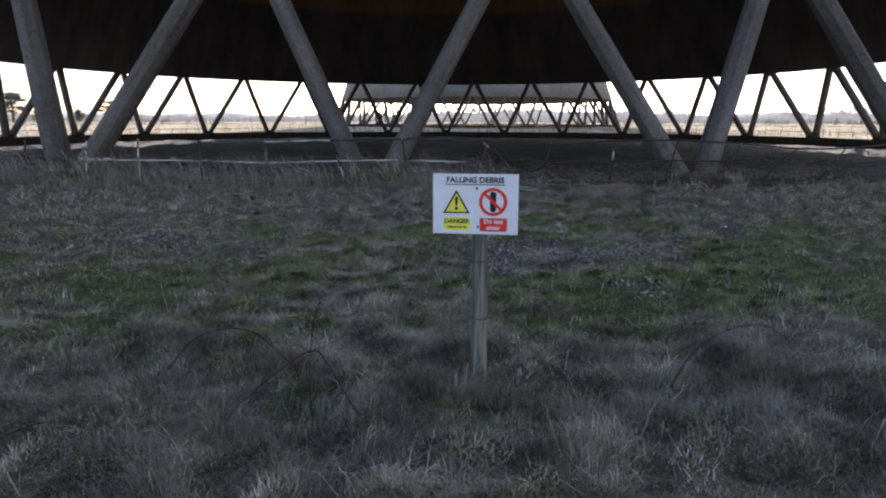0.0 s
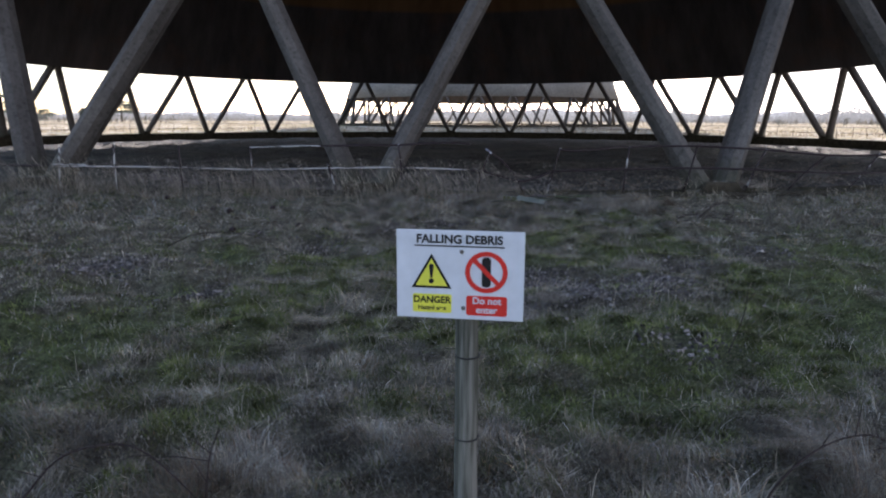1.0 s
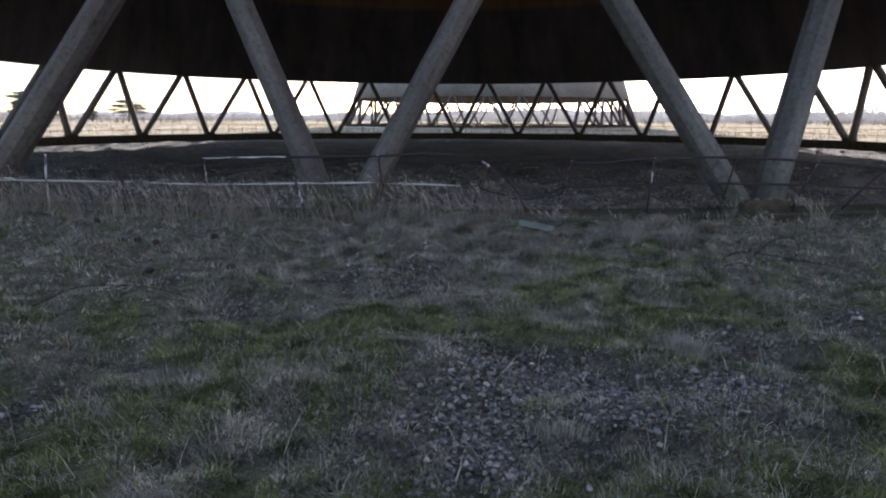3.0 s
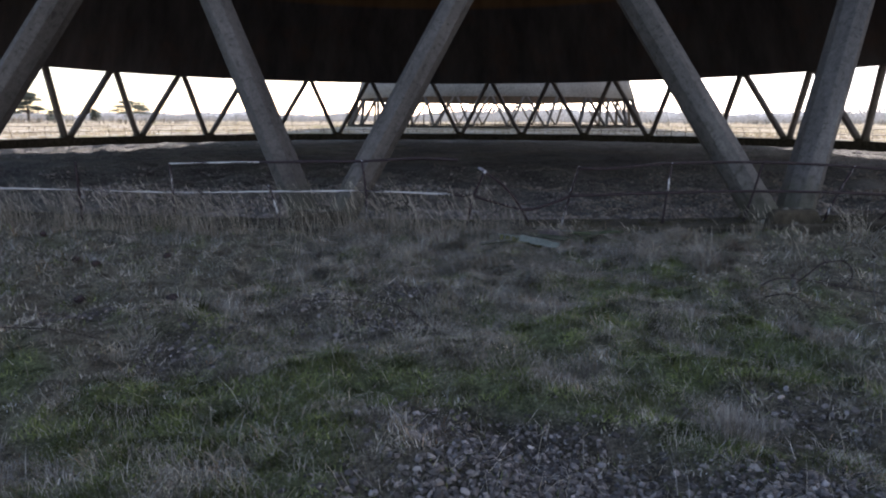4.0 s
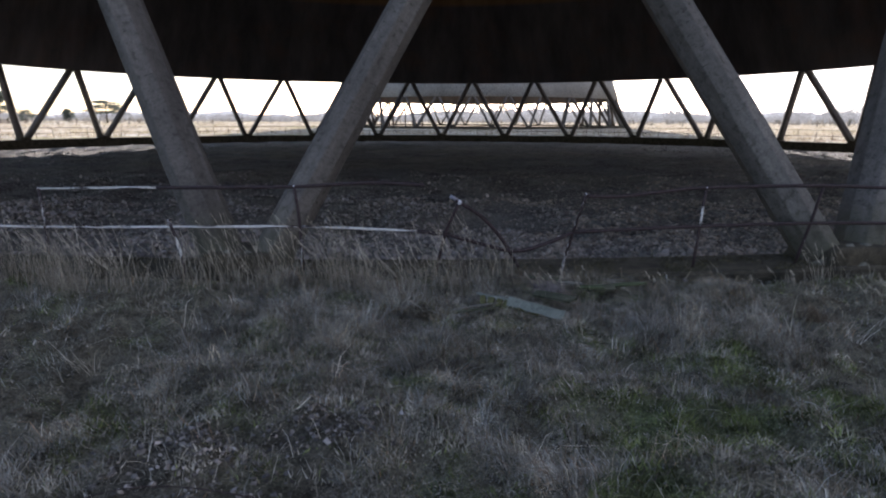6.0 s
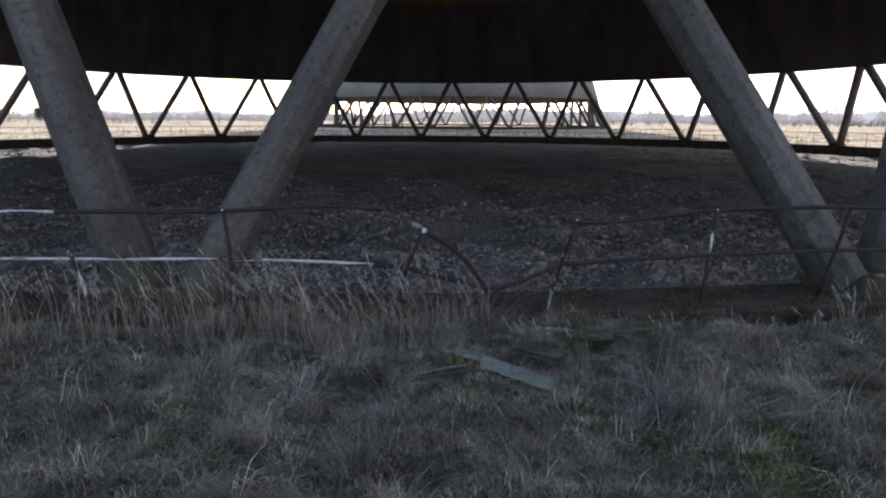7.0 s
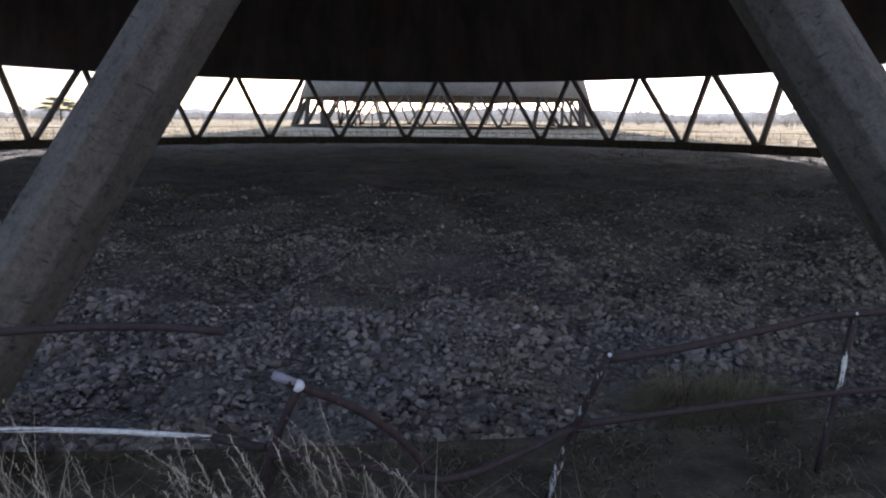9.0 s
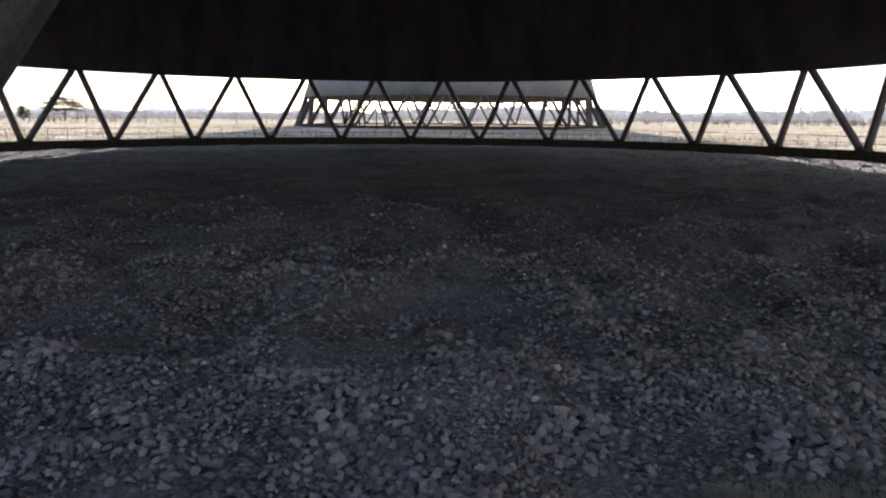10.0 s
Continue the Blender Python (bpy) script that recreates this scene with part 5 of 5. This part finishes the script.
rng = np.random.RandomState(9)
SINGLE = (-1.6, 4.4, 14.95, 16.6)           # the stretch whose larger stones are pieces of their own
chunks = []
for count, y0, y1, lo, hi, shape, dust in ((26000, 14.8, 20, 0.010, 0.026, (CUBE_V, CUBE_F), 0.6), (24000, 19.5, 26, 0.016, 0.052, (CUBE_V, CUBE_F), 0.6), (9500, 25, 36, 0.016, 0.045, (CUBE_V, CUBE_F), 0.85)):
    x, y = scatter(rng, count, y0, y1, dust)
    size = (lo + (hi - lo) * rng.uniform(0, 1, len(x)) ** 1.6) * np.clip(1.05 + 0.35 * waves(x, y, 2.6, 53), 0.6, 1.6)
    chunks.append(stone_heap(rng, x, y, floor_z(x, y) + size * rng.uniform(0.0, 0.7, len(x)), size, shape, stone_tint(rng, len(x)) * warm_tint(x, y)))
# the stones next to the wall lie packed side by side with dark gaps
x, y = np.meshgrid(np.arange(-5.5, 11.0, 0.082), np.arange(14.7, 20.6, 0.082))
x, y = x.ravel() + rng.uniform(-0.034, 0.034, x.size), y.ravel() + rng.uniform(-0.034, 0.034, x.size)
keep = (from_axis(x, y) < R_IN - 0.04) & (rng.uniform(0, 1, len(x)) > np.clip(0.15 + 0.15 * (y - 15.5), 0.15, 0.7) * dusty(x, y) ** 0.7) & (np.abs(x - 1.0) < 0.74 * (y - 9.0) + 1.5)
x, y = x[keep], y[keep]
size = rng.uniform(0.033, 0.056, len(x)) * np.clip(1.0 + 0.22 * waves(x, y, 1.6, 53), 0.65, 1.35)
chunks.append(stone_heap(rng, x, y, floor_z(x, y) + size * rng.uniform(0.25, 0.7, len(x)), size, (ICO_V, ICO_F), stone_tint(rng, len(x)) * warm_tint(x, y)))
a, r = rng.uniform(0, 6.28, 3000), rng.uniform(20, R_IN - 0.1, 3000)
x, y = CX + r * np.sin(a), CY + r * np.cos(a)
keep = (np.abs(x - 2) > 15) & (y > 40)
x, y = x[keep], y[keep]
size = rng.uniform(0.03, 0.09, len(x))
chunks.append(stone_heap(rng, x, y, floor_z(x, y) + size * 0.3, size, (CUBE_V, CUBE_F), stone_tint(rng, len(x))))
v, f, c = join(chunks)
rubble = mesh_np("rubble", v, f, M_STONE, c, True)
tagged(rubble, "grey crushed stone covering the pond floor", "rubble", kind="stuff")

chunks = []
for a, b, r in GRAVEL:
    n = int((1250 if r > 0.43 and b < 8 else 330) * (r / 0.5) ** 2)
    x, y = a + rng.normal(0, r * 0.6, n), b + rng.normal(0, r * 0.42, n)
    keep = from_axis(x, y) > R_OUT + 0.1
    x, y = x[keep], y[keep]
    size = 0.009 + 0.015 * rng.uniform(0, 1, len(x)) ** 1.7
    chunks.append(stone_heap(rng, x, y, ground_z(x, y) + size * 0.1, size, (ICO_V if r > 0.43 else CUBE_V, ICO_F if r > 0.43 else CUBE_F), stone_tint(rng, len(x), 0.30 + 1.1 * rng.uniform(0, 1, (len(x), 1)) ** 1.8)))
x, y = rng.uniform(-8, 9, 2200), rng.uniform(4.5, 13, 2200)
size = rng.uniform(0.005, 0.013, len(x))
chunks.append(stone_heap(rng, x, y, ground_z(x, y) + size * 0.3, size, (CUBE_V, CUBE_F), stone_tint(rng, len(x), 1.0)))
v, f, c = join(chunks)
tagged(mesh_np("gravel", v, f, M_STONE, c, True), "patches of loose grey gravel showing through the grass", "gravel", kind="stuff")

# ================= distance =================
def bare_wood(rng, count):
    """Leafless trees far off: each a short trunk and a rounded cloud of fine twigs that reaches down to the scrub."""
    b, d = np.radians(rng.uniform(-52, 52, count)), rng.uniform(400, 720, count)
    stand = 0.8 + 0.32 * np.sin(3.1 * b + 0.5) + 0.30 * np.sin(9 * b + 1.0) + 0.22 * np.sin(27 * b)
    low = rng.uniform(0, 1, count) < 0.62
    tall = d / 500 * np.where(low, rng.uniform(3.0, 5.5, count), rng.uniform(6.0, 11.0, count) * np.clip(stand, 0.35, 1.5))
    n = 150
    p = rng.normal(0, 1, (count, n, 3))
    p /= np.linalg.norm(p, axis=2, keepdims=True)
    p *= rng.uniform(0.05, 1, (count, n, 1)) ** 0.5
    reach = (tall * rng.uniform(0.45, 0.85, count))[:, None]
    up = 0.46 + 0.46 * p[:, :, 2]
    up[:, :40] = rng.uniform(0.0, 0.4, (count, 40))
    foot = np.stack([(d * np.sin(b))[:, None] + p[:, :, 0] * reach, (d * np.cos(b))[:, None] + p[:, :, 1] * reach, 0.2 + tall[:, None] * up], -1)
    way = p * np.array([1, 1, 0.8]) + rng.normal(0, 0.7, (count, n, 3)) + np.array([0, 0, 0.3])
    way /= np.linalg.norm(way, axis=2, keepdims=True)
    tip = foot + way * rng.uniform(0.10, 0.26, (count, n, 1)) * tall[:, None, None]
    w = np.stack([np.cos(b), -np.sin(b), np.zeros(count)], -1)[:, None] * rng.uniform(0.14, 0.42, (count, n, 1))
    v = np.stack([foot - w, foot + w, tip], 2).reshape(-1, 3)
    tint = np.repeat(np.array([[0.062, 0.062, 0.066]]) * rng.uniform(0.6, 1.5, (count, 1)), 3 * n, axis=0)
    return v, np.arange(len(v)).reshape(-1, 3), tint


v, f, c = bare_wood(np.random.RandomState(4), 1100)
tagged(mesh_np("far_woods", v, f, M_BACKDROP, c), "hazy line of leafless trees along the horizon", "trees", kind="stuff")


def far_ridge(rng):
    """The last hazy woods before the sky, one low uneven band all round the horizon."""
    n = 1440
    b = np.linspace(0, 2 * np.pi, n, endpoint=False)
    h = 17 + 4.5 * np.sin(5 * b + 0.4) + 3.5 * np.sin(13 * b) + 2.4 * np.sin(41 * b + 2) + 1.6 * np.sin(97 * b) + rng.uniform(0, 2.6, n)
    v = np.concatenate([np.stack([1600 * np.sin(b), 1600 * np.cos(b), np.full(n, -12.0)], -1), np.stack([1640 * np.sin(b), 1640 * np.cos(b), h], -1), np.stack([1700 * np.sin(b), 1700 * np.cos(b), np.full(n, -12.0)], -1)])
    k = np.arange(n)
    j = (k + 1) % n
    f = np.concatenate([np.stack([k, j, n + j], -1), np.stack([k, n + j, n + k], -1), np.stack([n + k, n + j, 2 * n + j], -1), np.stack([n + k, 2 * n + j, 2 * n + k], -1)])
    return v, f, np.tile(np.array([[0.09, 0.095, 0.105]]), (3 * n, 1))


v, f, c = far_ridge(np.random.RandomState(6))
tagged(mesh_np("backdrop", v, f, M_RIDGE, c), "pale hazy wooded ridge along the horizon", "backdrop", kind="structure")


def low_scrub(rng, count):
    """Rows of low bushes, each a spray of twigs."""
    rows = rng.randint(0, 7, count)
    b = rng.uniform(-0.95, 0.95, count)
    d = np.array([230, 260, 310, 350, 390, 420, 470])[rows] * (1 + 0.05 * np.sin(5 * b + rows)) + rng.normal(0, 3, count)
    keep = np.sin(9 * b + 2.3 * rows) + 0.5 * np.sin(31 * b + rows) > -0.2
    b, d = b[keep], d[keep]
    n = len(b)
    x, y = d * np.sin(b) + rng.normal(0, 1.2, n), d * np.cos(b)
    h = rng.uniform(0.7, 2.8, n)
    return blades(x, y, np.full(n, 0.3), h, h * rng.uniform(0.1, 0.7, n), rng.uniform(0.15, 0.5, n), np.where(rng.uniform(0, 1, n) < 0.5, 0, np.pi) + rng.normal(0, 0.3, n), np.array([[0.20, 0.18, 0.15]]) * rng.uniform(0.6, 1.6, (n, 1)))


v, f, c = low_scrub(np.random.RandomState(14), 12000)
tagged(mesh_np("hedge", v, f, M_HAZE, c), "low brown hedgerows across the far fields", "hedge", kind="stuff")


def field_weeds(rng, count):
    """Dry standing weeds and tussocks over the fields round the towers."""
    b, d = rng.uniform(-0.9, 0.9, count), 78 + 190 * rng.uniform(0, 1, count) ** 1.5
    x, y = d * np.sin(b), d * np.cos(b)
    near_2 = np.hypot(x - 8.0, y - 166.4) < 36
    keep = (from_axis(x, y) > 36.5) & ~near_2 & (waves(x, y, 14.0, 71) + 0.6 * waves(x, y, 4.0, 72) > 0.1)
    x, y = x[keep], y[keep]
    n = len(x)
    h = rng.uniform(0.08, 0.42, n)
    u = rng.uniform(0, 1, (n, 1))
    tint = np.array([[0.20, 0.17, 0.115]]) * (1 - u) + np.array([[0.46, 0.40, 0.30]]) * u
    return blades(x, y, ground_z(x, y), h, h * rng.uniform(0.2, 0.9, n), rng.uniform(0.04, 0.16, n), rng.uniform(0, 6.28, n), tint)


v, f, c = field_weeds(np.random.RandomState(15), 36000)
tagged(mesh_np("field_weeds", v, f, M_GRASS, c), "dry standing weeds over the sunlit field", "grass", kind="stuff")


def crown_tree(bearing, away, tall, wide, tiers, label, seed, flat=0.22, name="cedar_tree", low=0.40, each=9):
    """A tree with a tapered trunk, limbs and a crown of many needle sprays in tiers."""
    rng = np.random.RandomState(seed)
    b = radians(bearing)
    tree = new(name)
    tree.location = (away * math.sin(b), away * math.cos(b), 0.4)
    bm = bmesh.new()
    tube(bm, [(0, 0, -0.5), (0.1, 0, tall * 0.35), (-0.1, 0.1, tall * 0.7), (0.1, 0, tall * 0.92)], [0.045 * tall, 0.035 * tall, 0.02 * tall, 0.004 * tall], 8)
    for k in range(tiers * 5):
        z = tall * (0.34 + 0.58 * (k // 5) / max(1, tiers - 1)) + rng.uniform(-0.3, 0.3)
        a = rng.uniform(0, 6.28)
        reach = wide * 0.5 * rng.uniform(0.5, 0.95)
        tube(bm, [(0, 0, z - 0.06 * tall), (0.5 * reach * math.cos(a), 0.5 * reach * math.sin(a), z), (reach * math.cos(a), reach * math.sin(a), z + 0.03 * tall)], [0.012 * tall, 0.008 * tall, 0.002 * tall], 5)
    trunk = part("trunk", bm, M_BARK, tree)
    vs, cs = [], []
    for k in range(tiers):
        z = tall * (low + (0.97 - low) * k / max(1, tiers - 1))
        r = wide * 0.5 * (1.0 - 0.25 * abs(k / max(1, tiers - 1) - 0.55)) * (0.8 if k == tiers - 1 else 1)
        for _ in range(each):
            a, q = rng.uniform(0, 6.28), r * rng.uniform(0.15, 1) ** 0.7
            n = 420
            p = rng.normal(0, 1, (n, 3)) * np.array([[0.085 * wide, 0.085 * wide, flat * tall / tiers]])
            base = p + np.array([[q * math.cos(a), q * math.sin(a), z + rng.normal(0, 0.03) * tall - 0.05 * tall * (q / r) ** 2]])
            d = rng.normal(0, 1, (n, 2, 3)) * 0.020 * tall
            vs.append(np.stack([base, base + d[:, 0], base + d[:, 1]], 1))
            cs.append(np.repeat(np.array([[0.11, 0.125, 0.11]]) * rng.uniform(0.7, 1.5), 3 * n, axis=0))
    v = np.concatenate([a.reshape(-1, 3) for a in vs])
    crown = mesh_np("crown", v, np.arange(len(v)).reshape(-1, 3), M_LEAF, np.concatenate(cs))
    crown.parent = tree
    return tagged(tree, label, "tree", "field trees")


M_BARK = rough_stuff("dark_bark", (0.05, 0.04, 0.035), (0.12, 0.10, 0.085), 1.5, 12.0)
crown_tree(-32.6, 240, 9.0, 8.0, 7, "tall dark cedar with open flat tiers", 61, 0.10, low=0.42, each=4)
crown_tree(-25.9, 255, 6.9, 11.5, 4, "dark flat-topped cedar with a wide crown", 62, 0.10, low=0.50, each=8)
crown_tree(-28.4, 260, 3.9, 3.2, 4, "small dense round evergreen tree", 63, 0.4, "evergreen_tree", low=0.35)
crown_tree(-31.0, 245, 3.4, 5.0, 3, "low dark spreading evergreen", 64, 0.3, "evergreen_tree", low=0.35)


def field_fence(points, label):
    """Timber posts and strands of wire across the fields."""
    fence = new("field_fence")
    for i, p in enumerate(points):
        bm = bmesh.new()
        tube(bm, [(p[0], p[1], -0.2), (p[0] + 0.05, p[1], p[2])], 0.09, 6)
        part("post", bm, M_POST, fence)
    for z in (0.35, 0.75):
        bm = bmesh.new()
        tube(bm, [(p[0], p[1], 0.4 + p[2] * z) for p in points], 0.02, 4)
        part("wire", bm, M_RUST, fence)
    return tagged(fence, label, "fence", "field fences")


rs = random.Random(8)
field_fence([(-150 + 7.5 * k, 185 - 0.12 * k + rs.uniform(-1, 1), 2.6 + rs.uniform(-0.4, 0.8)) for k in range(17)], "tall timber-post wire fence across the dry field")
field_fence([(40 + 8.0 * k, 190 - 1.5 * k + rs.uniform(-1, 1), 1.6 + rs.uniform(-0.3, 0.5)) for k in range(14)], "low timber-post wire fence across the dry field")

def pipework(x, y):
    """Rusty pipe frames and a bare shrub left standing inside the far tower."""
    pipes = new("pipe_frame")
    pipes.location = (x, y, 0.0)
    for dx, tall, wide in ((0.0, 4.6, 2.6), (-3.2, 3.4, 1.8), (4.1, 3.0, 2.2)):
        bm = bmesh.new()
        tube(bm, smooth_path([(dx - wide / 2, 0, -0.5), (dx - wide / 2, 0, tall - 0.3), (dx - wide / 2 + 0.3, 0, tall), (dx + wide / 2 - 0.3, 0, tall), (dx + wide / 2, 0, tall - 0.3), (dx + wide / 2, 0, -0.5)], 4), 0.13, 8)
        part("pipe", bm, M_RUST, pipes)
    bm = bmesh.new()
    for k in range(26):
        a, r = random.uniform(0, 6.28), random.uniform(0.4, 1.5)
        tube(bm, [(-5.5, 0, 0), (-5.5 + 0.4 * r * math.cos(a), 0.4 * r * math.sin(a), 1.4), (-5.5 + r * math.cos(a), r * math.sin(a), random.uniform(2.2, 4.4))], [0.07, 0.05, 0.01], 4)
    tagged(part("bare_shrub", bm, M_STEM), "bare dark shrub growing in the far tower", "shrub").location = (x, y, 0.3)
    return tagged(pipes, "rusty pipe frames standing inside the far tower", "pipes")


pipework(-9.5, 158.0)

# ================= single stones, last =================
rng = np.random.RandomState(19)
moulds = []
for k in range(10):
    v, f, _ = stone_heap(rng, np.zeros(1), np.zeros(1), np.zeros(1), np.ones(1), (ICO_V, ICO_F), np.ones((1, 3)))
    me = bpy.data.meshes.new("stone")
    me.from_pydata([tuple(map(float, p)) for p in v], [], [tuple(map(int, t)) for t in f])
    me.materials.append(None)
    me.shade_flat()
    moulds.append(me)


def single_stone():
    m, n, l, b = material("loose_stone", 0.9)
    info = n.new("ShaderNodeObjectInfo").outputs["Random"]
    c = n.new("ShaderNodeTexCoord").outputs["Object"]
    base = ramp(n, l, info, [(0.0, (0.10, 0.090, 0.088)), (0.6, (0.175, 0.158, 0.153)), (0.95, (0.24, 0.218, 0.211)), (1.0, (0.4, 0.37, 0.355))])
    shade = ramp(n, l, noise_tex(n, l, 3.0, 5, 0.7, c), [(0.3, (0.7, 0.7, 0.7)), (0.7, (1.2, 1.2, 1.2))])
    l.new(mix(n, l, 1.0, base, shade, "MULTIPLY"), b.inputs["Base Color"])
    bump(n, l, b, noise_tex(n, l, 8.0, 4, 0.7, c), 0.5, 0.1)
    return m


M_SINGLE = single_stone()
for me in moulds:
    me.materials[0] = M_SINGLE
for k in range(300):
    x, y = rng.uniform(*SINGLE[:2]), rng.uniform(*SINGLE[2:])
    size = rng.uniform(0.036, 0.060)
    ob = new("stone", moulds[k % 10])
    ob.parent = pond
    ob.matrix_local = pose(x, y, float(floor_z(x, y)) + 0.8 * size, rng.uniform(0, 360), rng.uniform(0, 360), rng.uniform(0, 360)) @ Matrix.Scale(size, 4)
